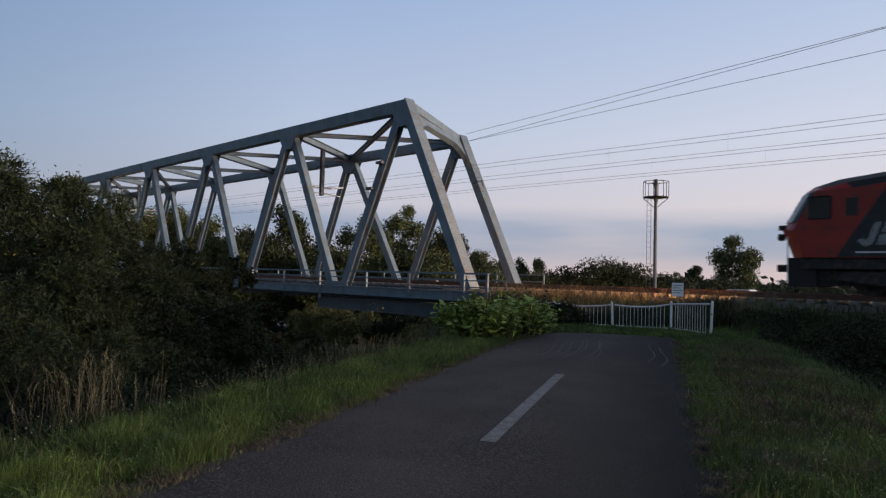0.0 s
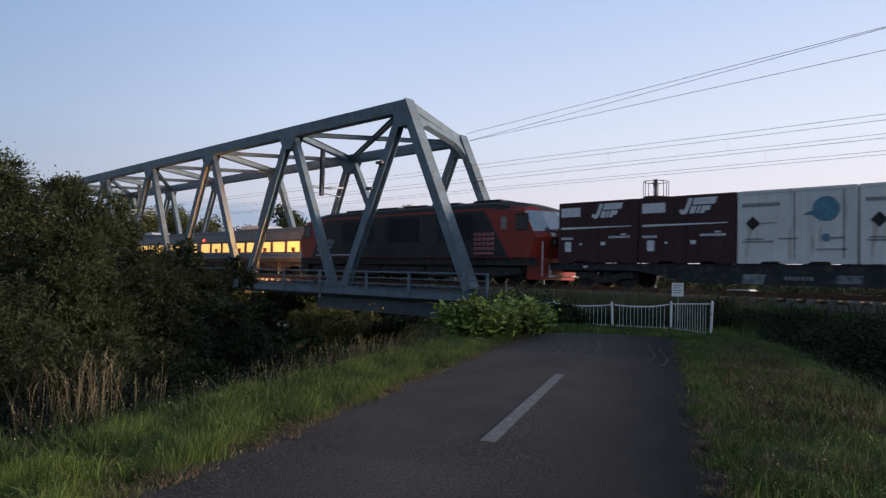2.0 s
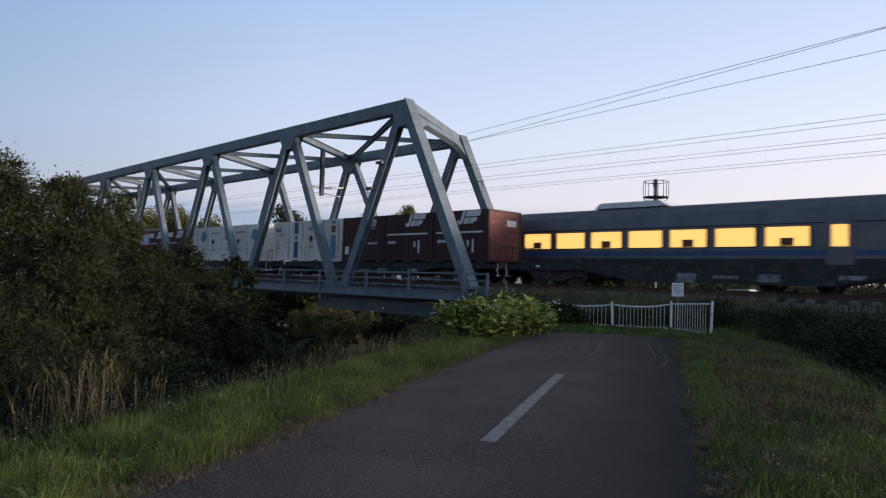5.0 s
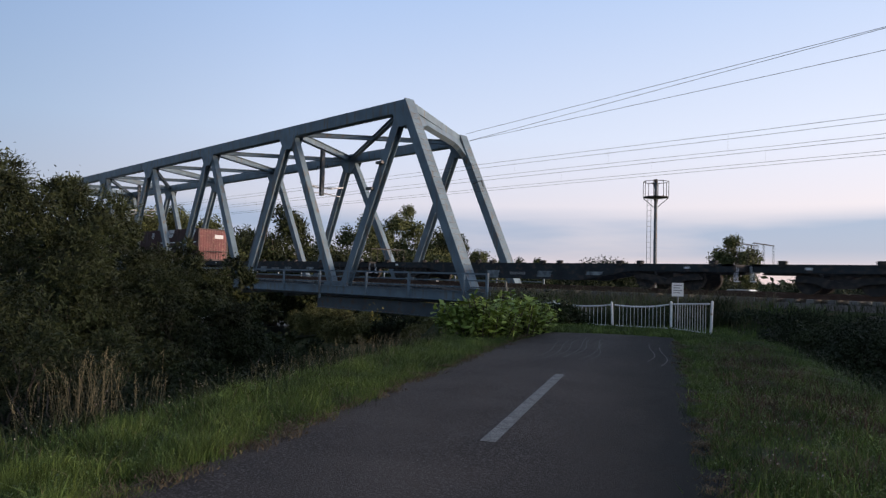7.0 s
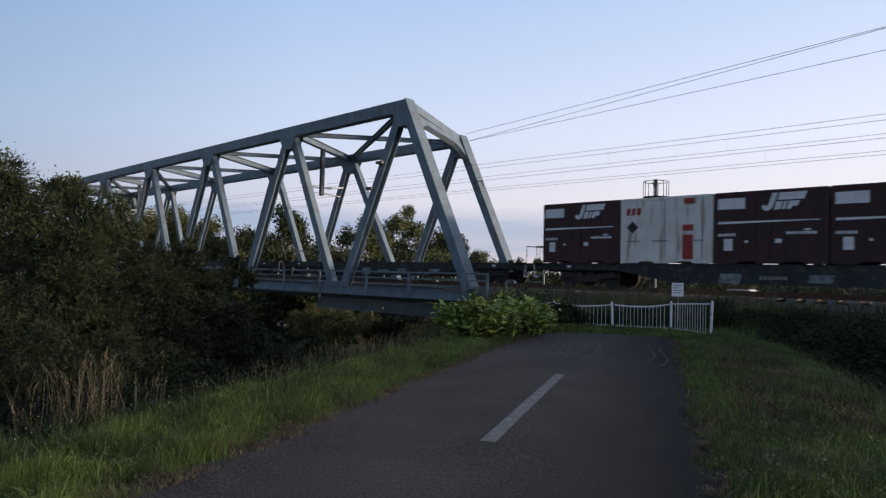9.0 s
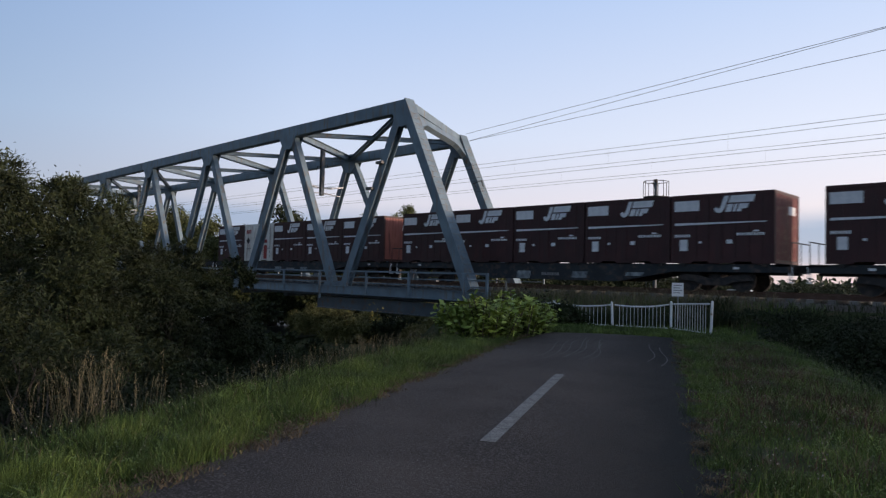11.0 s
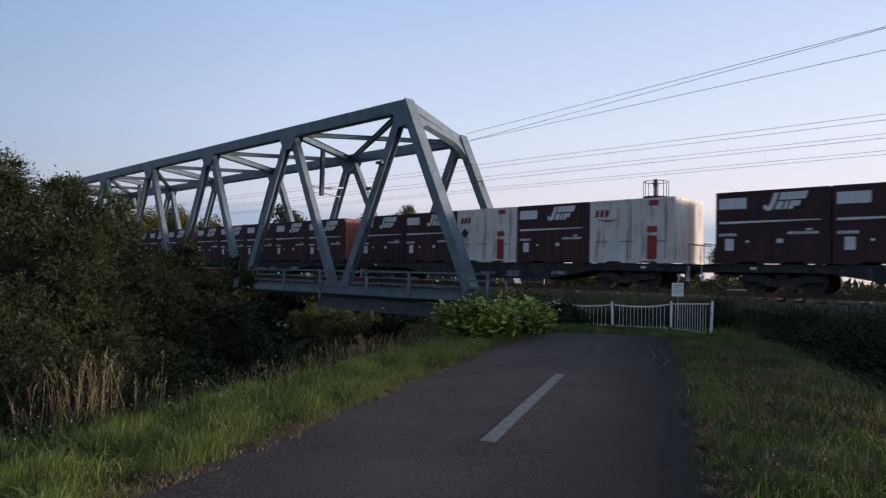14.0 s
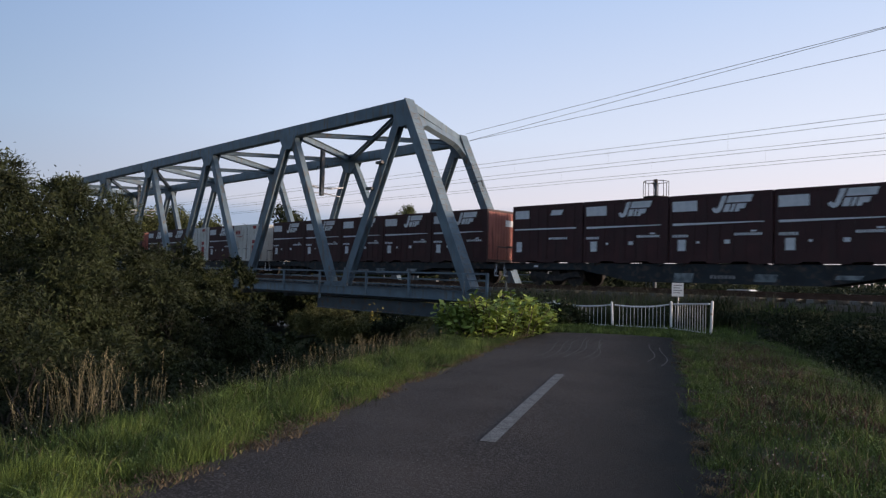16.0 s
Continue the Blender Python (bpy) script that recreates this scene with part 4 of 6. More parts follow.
def build_passenger_car(head, tail, name_label):
    g = thing("passenger_car", name_label, "train car", "cars of the passenger train")
    # local: x from the front (0) back to -20.6, y from the near side, z from the rail
    W, L = 2.85, 20.6
    sec = [(0.12, 1.0), (0.0, 1.3), (0.0, 2.6), (0.10, 3.25), (0.45, 3.58), (1.0, 3.68), (1.85, 3.68), (2.4, 3.58), (2.75, 3.25), (2.85, 2.6), (2.85, 1.3), (2.73, 1.0)]
    bm = B()
    rings = []
    xs = [-0.0, -L]
    if head:
        xs = [0.0, -0.25, -0.7, -1.4, -2.4, -L]
    for x in xs:
        k = 1.0
        top = 0.0
        if head and x > -2.4:
            t = (x + 2.4) / 2.4
            k = 1 - 0.30 * t ** 2.2
            top = 0.55 * t ** 2
        rings.append([bm.verts.new((x + (0.25 if head and z < 2.2 and x == 0 else 0), W / 2 + (y - W / 2) * k, z - top * max(0, (z - 2.4) / 1.28))) for y, z in sec])
    n = len(sec)
    for a, b in zip(rings, rings[1:]):
        for i in range(n):
            f = bm.faces.new((a[i], a[(i + 1) % n], b[(i + 1) % n], b[i]))
            f.material_index = 1 if 3 <= i <= 7 else 0
    bm.faces.new(rings[0])
    bm.faces.new(rings[-1])
    bmesh.ops.recalc_face_normals(bm, faces=bm.faces[:])
    part("body", bm, [STAINLESS, ROOFGREY], g)
    bm = B()
    x = -4.6 if head else -2.6
    xs = []
    while x > -L + 3.4:
        xs.append(x)
        x -= 1.95
    for i, x in enumerate(xs):
        bm = B()
        box(bm, x - 1.62, -0.012, 1.78, x, 0.004, 2.52, bevel=0.0)
        w = part("window", bm, WINDOW_LIT, g)
        bm = B()
        box(bm, x - 1.62, -0.02, 1.74, x, -0.002, 1.78)
        box(bm, x - 0.06, -0.02, 1.74, x + 0.04, -0.002, 2.56)
        part("window_frame", bm, LOCO_BLACK, w)
        if i % 2 == 0:
            bm = B()
            box(bm, x - 1.1, -0.016, 1.79, x - 0.6, -0.011, 2.1, bevel=0.0)
            part("seat_back", bm, mat("seat_cloth", (0.20, 0.09, 0.05), None, 0.8) if "seat" not in PROTO else PROTO["seat"], w)
            PROTO["seat"] = bpy.data.materials["seat_cloth"]
    for x in ((-3.2,) if head else (-1.2,)) + (-L + 2.0,):
        bm = B()
        box(bm, x - 0.9, -0.01, 1.02, x, 0.004, 2.95)
        d = part("door", bm, STAINLESS, g)
        bm = B()
        box(bm, x - 0.72, -0.02, 1.75, x - 0.18, -0.008, 2.55)
        part("door_window", bm, WINDOW_LIT, d)
    bm = B()
    box(bm, -L + 0.05, -0.008, 1.42, -2.6 if head else -0.05, 0.003, 1.62)
    part("blue_band", bm, BLUE, g, "blue waist band")
    bm = B()
    box(bm, -L + 0.05, -0.008, 2.62, -2.6 if head else -0.05, 0.003, 2.66)
    part("dark_band", bm, LOCO_BLACK, g)
    bm = B()
    rod(bm, (-L + 3.1, -0.05, 2.85), (-L + 3.1, 0.02, 2.85), 0.09, 10)
    part("side_lamp", bm, TAIL, g, "red side lamp")
    bm = B()
    prism(bm, [(-12.2, 3.66), (-11.9, 3.92), (-8.9, 3.92), (-8.5, 3.66)], 0.5, 2.35)
    part("roof_unit", bm, MARK, g, "pale roof cooling unit")
    bm = B()
    box(bm, -L + 0.3, 0.25, 0.45, -1.0, 2.6, 1.0)
    for x in (-6.5, -9.5, -12.4):
        box(bm, x - 1.0, 0.08, 0.3, x + 1.0, 2.77, 0.95, bevel=0.05)
    part("underframe", bm, DARK, g)
    for xb in (-3.3, -17.3):
        bm = B()
        prism(bm, [(xb - 1.5, 0.45), (xb - 1.3, 0.7), (xb + 1.3, 0.7), (xb + 1.5, 0.45), (xb + 0.4, 0.3), (xb - 0.4, 0.3)], 0.25, 0.42)
        bogie = part("bogie", bm, DARK, g)
        for dx in (-1.05, 1.05):
            for y in (0.72, 2.0):
                bm = B()
                rod(bm, (xb + dx, y, 0.43), (xb + dx, y + 0.12, 0.43), 0.43, 18)
                part("wheel", bm, DARK, bogie)
    if head:
        for y, z in ((0.62, 1.62), (2.23, 1.62), (1.15, 1.55), (1.70, 1.55)):
            bm = B()
            rod(bm, (0.2, y, z), (0.30, y, z), 0.11, 14)
            part("headlight", bm, HEAD, g)
        bm = B()
        box(bm, -0.2, 0.75, 2.35, 0.06, 2.1, 3.0, bevel=0.03)
        part("windscreen", bm, GLASS_DARK, g)
        bm = B()
        box(bm, -0.1, 0.5, 0.3, 0.2, 2.35, 1.05, bevel=0.05)
        part("skirt", bm, DARK, g)
    return g


def pantograph(g, x):
    bm = B()
    rod(bm, (x, 0.9, 3.9), (x + 1.5, 1.3, 4.45), 0.03)
    rod(bm, (x, 1.95, 3.9), (x + 1.5, 1.55, 4.45), 0.03)
    rod(bm, (x + 1.5, 1.42, 4.45), (x + 0.1, 1.42, 5.02), 0.03)
    box(bm, x - 0.2, 0.55, 5.0, x + 0.3, 2.3, 5.06)
    for y in (0.9, 1.95):
        box(bm, x - 0.4, y - 0.08, 3.66, x + 0.5, y + 0.08, 3.92)
    part("pantograph", bm, LOCO_BLACK, g, "single-arm pantograph")
    bm = B()
    box(bm, x - 4.0, 0.7, 3.66, x - 2.4, 2.1, 4.05, bevel=0.05)
    part("roof_box", bm, LOCO_BLACK, g)


def build_passenger_train():
    for i in range(5):
        g = build_passenger_car(i == 0, i == 4, "stainless steel passenger car with lit yellow windows" if i else "stainless steel leading passenger car with bright headlights")
        if i in (3,):
            pantograph(g, -4.2)
        moving.append((g, -i * 21.0, FAR_Y - 1.42, 0.0, "express"))


build_passenger_train()


# ---------------------------------------------------------------- beside the track
def tube(bm, pts, r, n=8):
    """One bent pipe along the points."""
    rings = []
    for i, p in enumerate(pts):
        d = (pts[min(i + 1, len(pts) - 1)] - pts[max(i - 1, 0)]).normalized()
        s = d.cross(Vector((0, 0, 1))).normalized()
        t = s.cross(d)
        rings.append([bm.verts.new(p + (s * math.cos(6.2832 * k / n) + t * math.sin(6.2832 * k / n)) * r) for k in range(n)])
    for a, b in zip(rings, rings[1:]):
        for k in range(n):
            bm.faces.new((a[k], a[(k + 1) % n], b[(k + 1) % n], b[k]))
    bm.faces.new(rings[0][::-1])
    bm.faces.new(rings[-1])
    return bm


def build_fence():
    pts = [(-14.6, 18.3, -0.47), (-12.95, 18.35, -0.45), (-10.87, 18.55, -0.41), (-9.38, 19.35, -0.34), (-7.79, 18.42, -0.25)]
    f = thing("guard_fence", "white steel pipe fence with bent top rails across the path's end", "fence")
    for i, p in enumerate(pts):
        bm = B()
        x, y, z = p
        lean = 0.05 * math.sin(i * 2.1)
        rod(bm, (x, y, -1.3), (x + lean, y, z + 0.03), 0.038, 10)
        bmesh.ops.create_uvsphere(bm, u_segments=10, v_segments=6, radius=0.040, matrix=Matrix.Translation((x + lean, y, z + 0.03)))
        part("post", bm, WHITE, f)
    for i, (a, b) in enumerate(zip(pts, pts[1:])):
        a, b = Vector(a), Vector(b)
        sag = (0.05, 0.06, 0.08, 0.075, 0.0)[i + 1]
        d = b - a
        n = 14

        def rail_at(t):
            return a + d * t + Vector((0, 0, -sag * math.sin(math.pi * t) ** 0.8 - 0.02))
        part("top_rail", tube(B(), [rail_at(k / n * 0.94 + 0.03) for k in range(n + 1)], 0.022), WHITE, f)
        bm = B()
        rod(bm, a + d * 0.05 - Vector((0, 0, a.z + 1.08)), b - d * 0.05 - Vector((0, 0, b.z + 1.08)), 0.018, 6)
        part("bottom_rail", bm, WHITE, f)
        for k in range(1, n):
            p = rail_at(k / n * 0.9 + 0.05)
            bm = B()
            rod(bm, (p.x, p.y, -1.08), p, 0.008, 5)
            part("baluster", bm, WHITE, f)


build_fence()

s = thing("notice_sign", "small white notice board on a thin post behind the fence", "sign", at=(-9.36, 19.72, 0))
bm = B()
rod(bm, (0, 0.03, -1.3), (0, 0.03, 0.25), 0.025, 8)
part("post", bm, GALV, s)
bm = B()
q = Matrix.Rotation(radians(30), 4, "Z")
box(bm, -0.17, -0.008, -0.13, 0.17, 0.008, 0.28)
bmesh.ops.transform(bm, matrix=q, verts=bm.verts[:])
part("board", bm, WHITE, s)
for k in range(4):
    bm = B()
    box(bm, -0.12, -0.014, 0.19 - k * 0.075, 0.12 - 0.05 * (k % 2), -0.009, 0.215 - k * 0.075)
    bmesh.ops.transform(bm, matrix=q, verts=bm.verts[:])
    part("text_bar", bm, GREYMARK, s)

s = thing("marker_post", "thin leaning grey marker post beside the bridge end", "post", at=(-15.2, 18.75, 0))
bm = B()
rod(bm, (0.10, 0, -1.25), (-0.08, 0, 0.16), 0.04, 8)
part("shaft", bm, CONCRETE, s)
for x, y in ((-27.0, 26.9), (-35.0, 26.9)):
    s = thing("cable_marker", "small pale concrete marker block beside the rails", "marker", "markers beside the rails", at=(x, y, -0.28))
    bm = B()
    prism(bm, [(-0.22, 0), (0.25, 0), (0.15, 0.32), (-0.3, 0.34)], -0.1, 0.1)
    part("block", bm, CONCRETE, s)


def build_pole():
    p = thing("platform_pole", "tall steel pole with caged work platform and ladder", "pole", at=(-18.25, 35.59, 0))
    bm = B()
    bmesh.ops.create_cone(bm, cap_ends=True, segments=14, radius1=0.105, radius2=0.09, depth=7.4, matrix=Matrix.Translation((0, 0, 2.2)))
    part("pole", bm, STEEL_DARK, p)
    bm = B()
    bmesh.ops.create_cone(bm, cap_ends=True, segments=8, radius1=0.70, radius2=0.70, depth=0.045, matrix=Matrix.Translation((0, 0, 5.05)))
    part("platform", bm, DARK, p)
    ring = [(0.70 * math.cos(math.pi / 4 * k + 0.3), 0.70 * math.sin(math.pi / 4 * k + 0.3)) for k in range(8)]
    for k in range(8):
        bm = B()
        rod(bm, (*ring[k], 5.05), (*ring[k], 5.95), 0.017)
        part("upright", bm, DARK, p)
    for z in (5.93,):
        bm = B()
        for k in range(8):
            rod(bm, (*ring[k], z), (*ring[(k + 1) % 8], z), 0.02)
        part("hoop", bm, DARK, p)
    for k in range(0, 8, 2):
        bm = B()
        rod(bm, (*ring[k], 5.02), (ring[k][0] * 0.16, ring[k][1] * 0.16, 4.5), 0.02)
        part("brace", bm, DARK, p)
    bm = B()
    box(bm, -0.08, -0.08, 5.7, 0.08, 0.08, 6.08, bevel=0.02)
    rod(bm, (0.05, 0, 5.4), (-0.3, 0.1, 5.95), 0.02)
    part("lamp_head", bm, DARK, p)
    lx, ly = -0.30, -0.16
    for o in (-0.14, 0.10):
        bm = B()
        rod(bm, (lx + o, ly, -1.0), (lx + o, ly, 5.0), 0.013)
        part("ladder_rail", bm, GALV, p)
    bm = B()
    z = -0.8
    while z < 4.95:
        rod(bm, (lx - 0.14, ly, z), (lx + 0.10, ly, z), 0.009, 5)
        z += 0.3
    q = part("rungs", bm, GALV, p)


build_pole()


def wire_run(name, label, pts, r=0.007):
    cu = bpy.data.curves.new(name, "CURVE")
    cu.dimensions, cu.bevel_depth, cu.bevel_resolution = "3D", r, 1
    sp = cu.splines.new("POLY")
    sp.points.add(len(pts) - 1)
    for p, c in zip(sp.points, pts):
        p.co = (*c, 1)
    cu.materials.append(WIRE)
    return tagged(new(name, cu), label, "cable", "overhead wires")


def sag_pts(a, b, s, n=24):
    a, b = Vector(a), Vector(b)
    return [a + (b - a) * (i / n) - Vector((0, 0, 4 * s * (i / n) * (1 - i / n))) for i in range(n + 1)]


for z0, z1 in ((9.25, 12.7), (8.75, 13.3), (8.75, 11.15)):
    wire_run("feeder_wire", "thin dark feeder wire from the bridge portal", sag_pts((-28.7, 31.0, z0), (26, 31.0, z1), 0.05), 0.011)
for yc, zm, zc, messengers, contacts in ((NEAR_Y, 5.86, 5.05, (0.0, -0.13), (0.0,)), (FAR_Y, 5.97, 5.30, (0.0,), (0.0, -0.09))):
    for k, dz in enumerate(messengers):
        y = yc - 0.14 + 0.28 * k
        wire_run("messenger_wire", "thin dark overhead messenger wire", [(-320, y, zm + dz), (-60, y, zm + dz), (-20, y, zm + dz), (-9, y, zm + dz - 0.05), (40, y, zm + dz + 0.05), (460, y, zm + dz)], 0.0075)
    for k, dz in enumerate(contacts):
        y = yc - 0.14 + 0.28 * k
        wire_run("contact_wire", "thin dark overhead contact wire", [(-320, y, zc + dz), (-20, y, zc + dz), (460, y, zc + dz)], 0.0075)
    x = -60.0
    while x < 10:
        bm = B()
        rod(bm, (x, yc - 0.14, zc), (x, yc - 0.14, zm), 0.0022, 4)
        tagged(part("dropper", bm, WIRE), "thin vertical wire between overhead wires", "cable", "droppers of the overhead wires")
        x += 5.0
for x in (-37.9, -69.0):
    h = thing("catenary_hanger", "dark steel hanger with insulated wire arms under the truss", "hanger", "hangers in the bridge", at=(x, 26.7, 0))
    bm = B()
    hbeam(bm, (0, 0, 8.75), (0, 0, 5.5), 0.26, 0.22, (1, 0, 0))
    part("post", bm, STEEL_DARK, h)
    for s in (-1, 1):
        bm = B()
        rod(bm, (0, 0, 6.0), (0.1, s * 1.75, 6.2), 0.045)
        rod(bm, (0, 0, 5.7), (0.1, s * 1.5, 5.55), 0.04)
        part("arm", bm, GALV, h)
        for k in range(4):
            bm = B()
            rod(bm, (0.03, s * (0.45 + k * 0.11), 6.06), (0.03, s * (0.50 + k * 0.11), 6.065), 0.09, 10)
            part("insulator", bm, WHITE, h)
    for s in (-1, 1):
        bm = B()
        rod(bm, (s * 0.1, 0, 7.45), (s * 0.55, 0, 7.55), 0.018)
        rod(bm, (s * 0.55, 0, 7.55), (s * 0.68, 0, 7.3), 0.025)
        part("bracket", bm, DARK, h)
h = thing("wire_bracket", "small dark insulated wire bracket on the end post", "bracket", at=(-27.3, 30.2, 5.9))
bm = B()
rod(bm, (0, 0, 0), (0.75, -0.1, 0.12), 0.025)
rod(bm, (0.75, -0.1, 0.12), (0.9, -0.1, -0.25), 0.035)
rod(bm, (0.1, 0, 0), (0.28, 0, -0.3), 0.035)
part("arm", bm, DARK, h)


# ---------------------------------------------------------------- plants
def leaves(centres, size, rng, droop=0.0, long=1.6, flat=False):
    """One small pointed quad for each centre."""
    n = len(centres)
    d = rng.normal(size=(n, 3))
    d[:, 2] -= droop
    if flat:
        d[:, 2] *= 0.35
    d /= np.linalg.norm(d, axis=1)[:, None]
    e = np.cross(d, rng.normal(size=(n, 3)) * (0.3 if flat else 1.0) + (np.array([0, 0, 1.0]) if flat else 0))
    e /= np.linalg.norm(e, axis=1)[:, None] + 1e-9
    s = size * rng.uniform(0.6, 1.35, (n, 1))
    a = centres - d * s * long * 0.5
    b = centres + e * s * 0.4
    c = centres + d * s * long * 0.5
    f = centres - e * s * 0.4
    v = np.stack([a, b, c, f], 1).reshape(-1, 3)
    return v, np.arange(4 * n).reshape(n, 4)


def tri_leaves(centres, size, rng, droop=0.0, long=1.6):
    """One small three-cornered leaf for each centre."""
    v, _ = leaves(centres, size, rng, droop, long)
    v = v.reshape(-1, 4, 3)[:, [1, 2, 3]].reshape(-1, 3)
    return v, np.arange(len(v)).reshape(-1, 3)


def crown_points(rng, rx, rz, z0, nclump, per, spread, hollow=0.45):
    """Leaf centres in clumps that fill an uneven rounded form."""
    pts = []
    lob = rng.uniform(0, 6.28, 6)
    for _ in range(nclump):
        az, el = rng.uniform(0, 6.2832), math.asin(rng.uniform(-0.75, 1))
        r = rng.uniform(hollow, 1.0) ** 0.6
        lump = 1 + 0.22 * math.sin(3 * az + lob[0]) + 0.18 * math.sin(5 * el + lob[1]) + 0.15 * math.sin(7 * az + 3 * el + lob[2])
        c = np.array([rx * r * lump * math.cos(az) * math.cos(el), rx * r * lump * math.sin(az) * math.cos(el), z0 + rz * r * lump * math.sin(el)])
        sp = spread * rng.uniform(0.6, 1.4)
        pts.append(c + rng.normal(size=(per, 3)) * np.array([sp, sp, sp * 0.75]))
    return np.concatenate(pts)


def lobed(rng, rx, H, nlobe, per, low=0.1, tall=1.25, fill=8):
    """Leaf centres on many overlapping soft lobes, up to the height H."""
    out, core = [], []
    for k in range(nlobe):
        lr = min(rx * rng.uniform(0.20, 0.36), 0.42 * H)
        a, o = rng.uniform(0, 6.2832), rx * 0.72 * math.sqrt(rng.uniform(0, 1))
        cap = H * (1 - 0.30 * (o / (rx * 0.72)) ** 2)
        zt = cap if k % 3 == 0 else rng.uniform(min(low * H + 1.6 * lr, cap), cap)
        c = np.array([o * math.cos(a), o * math.sin(a), zt - lr * tall])
        n = int(min(2800, max(110, per * (lr / 0.7) ** 2)))
        d = rng.normal(size=(n, 3))
        d /= np.linalg.norm(d, axis=1)[:, None]
        r = lr * (0.72 + 0.36 * rng.uniform(0, 1, (n, 1))) * (1 + 0.22 * np.sin(d[:, :1] * 5 + a) * np.sin(d[:, 1:2] * 4 + k))
        q = c + d * r * np.array([1, 1, tall])
        q += rng.normal(0, lr * 0.06, q.shape)
        out.append(q)
        m = n // fill
        core.append(c + rng.normal(size=(m, 3)) * lr * 0.30 * np.array([1, 1, tall]))
    return np.concatenate(out), np.concatenate(core)


def leafy(name, rng, pts, core, size, material, parent, droop=0.0, long=1.6, floor=0.02):
    """Small leaves outside, larger ones within, in one mesh."""
    pts, core = pts[pts[:, 2] > floor], core[core[:, 2] > floor]
    v1, f1 = tri_leaves(pts, size, rng, droop, long)
    v2, f2 = tri_leaves(core, size * 2.0, rng, droop, 1.3)
    return quads(name, np.concatenate([v1, v2]), np.concatenate([f1, f2 + len(v1)]), material, parent)


def sprays(rng, rx, H, nlobe, twigs, low=0.08, tall=1.1):
    """Leafy twigs that burst out of many separate lobes: leaf roots, their directions, and the lobes' dark inner leaves."""
    P, D, C = [], [], []
    for k in range(nlobe):
        lr = min(rx * rng.uniform(0.17, 0.36), 0.42 * H)
        a, o = rng.uniform(0, 6.2832), rx * 0.78 * math.sqrt(rng.uniform(0, 1)) * (k > 0)
        cap = H * (1 - 0.30 * (o / (rx * 0.78)) ** 2)
        zt = cap * rng.uniform(0.95, 1.02) if k % 3 == 0 else rng.uniform(min(low * H + 1.6 * lr, cap), cap)
        c = np.array([o * math.cos(a), o * math.sin(a), zt - lr * tall])
        n = int(min(110, max(12, twigs * (lr / 0.7) ** 2)))
        d = rng.normal(size=(n, 3)) * 0.75 + np.array([math.cos(a) * 0.35, math.sin(a) * 0.35, 0.45])
        d /= np.linalg.norm(d, axis=1)[:, None]
        L = lr * rng.uniform(0.50, 1.0, (n, 1))
        for s in np.linspace(0.12, 1.0, 15):
            q = c + d * (lr * 0.30) + d * L * s * 0.85
            q[:, 2] -= (0.22 * L * s * s)[:, 0]
            P.append(q + rng.normal(0, 0.022 + 0.030 * lr, q.shape))
            e = d + rng.normal(0, 0.55, d.shape)
            e[:, 2] -= 0.5 * s
            D.append(e / np.linalg.norm(e, axis=1)[:, None])
        C.append(c + rng.normal(size=(n * 2, 3)) * lr * 0.30 * np.array([1, 1, tall]))
    return np.concatenate(P), np.concatenate(D), np.concatenate(C)


def spray_mesh(name, rng, P, D, C, length, half, material, parent):
    """Slender pointed leaves along the twigs and broader ones within, in one mesh."""
    keep, inner = P[:, 2] > 0.02, C[C[:, 2] > 0.02]
    P, D = P[keep], D[keep]
    S = np.cross(D, rng.normal(size=D.shape))
    S *= half * rng.uniform(0.7, 1.3, (len(P), 1)) / (np.linalg.norm(S, axis=1)[:, None] + 1e-9)
    T = P + D * length * rng.uniform(0.6, 1.3, (len(P), 1))
    v1 = np.stack([P - S, P + S, T], 1).reshape(-1, 3)
    v2, _ = tri_leaves(inner, half * 5, rng, 0.2, 1.7)
    v = np.concatenate([v1, v2])
    return quads(name, v, np.arange(len(v)).reshape(-1, 3), material, parent)


def plant_mesh(name, pts, size, rng, material, parent, droop=0.0, long=1.6):
    v, f = leaves(pts, size, rng, droop, long)
    return quads(name, v, f, material, parent)


def stems(bm, rng, height_, n, spread, r):
    for _ in range(n):
        a = rng.uniform(0, 6.28)
        x, y = 0.15 * spread * math.cos(a), 0.15 * spread * math.sin(a)
        p = Vector((x, y, 0))
        k = 4
        rr = r * rng.uniform(0.6, 1.1)
        for i in range(k):
            q = p + Vector((math.cos(a) * spread * 0.2 + rng.normal(0, 0.1), math.sin(a) * spread * 0.2 + rng.normal(0, 0.1), height_ / k * rng.uniform(0.85, 1.05)))
            d = q - p
            bmesh.ops.create_cone(bm, cap_ends=False, segments=6, radius1=rr, radius2=rr * 0.7, depth=d.length, matrix=Matrix.Translation((p + q) / 2) @ d.to_track_quat("Z", "Y").to_matrix().to_4x4())
            rr *= 0.7
            if i >= 1:
                for _b in range(2):
                    e = q + Vector((rng.normal(0, 0.5) * spread * 0.5, rng.normal(0, 0.5) * spread * 0.5, height_ * 0.16))
                    d2 = e - q
                    bmesh.ops.create_cone(bm, cap_ends=False, segments=5, radius1=rr * 0.7, radius2=rr * 0.25, depth=d2.length, matrix=Matrix.Translation((e + q) / 2) @ d2.to_track_quat("Z", "Y").to_matrix().to_4x4())
            p = q
    return bm


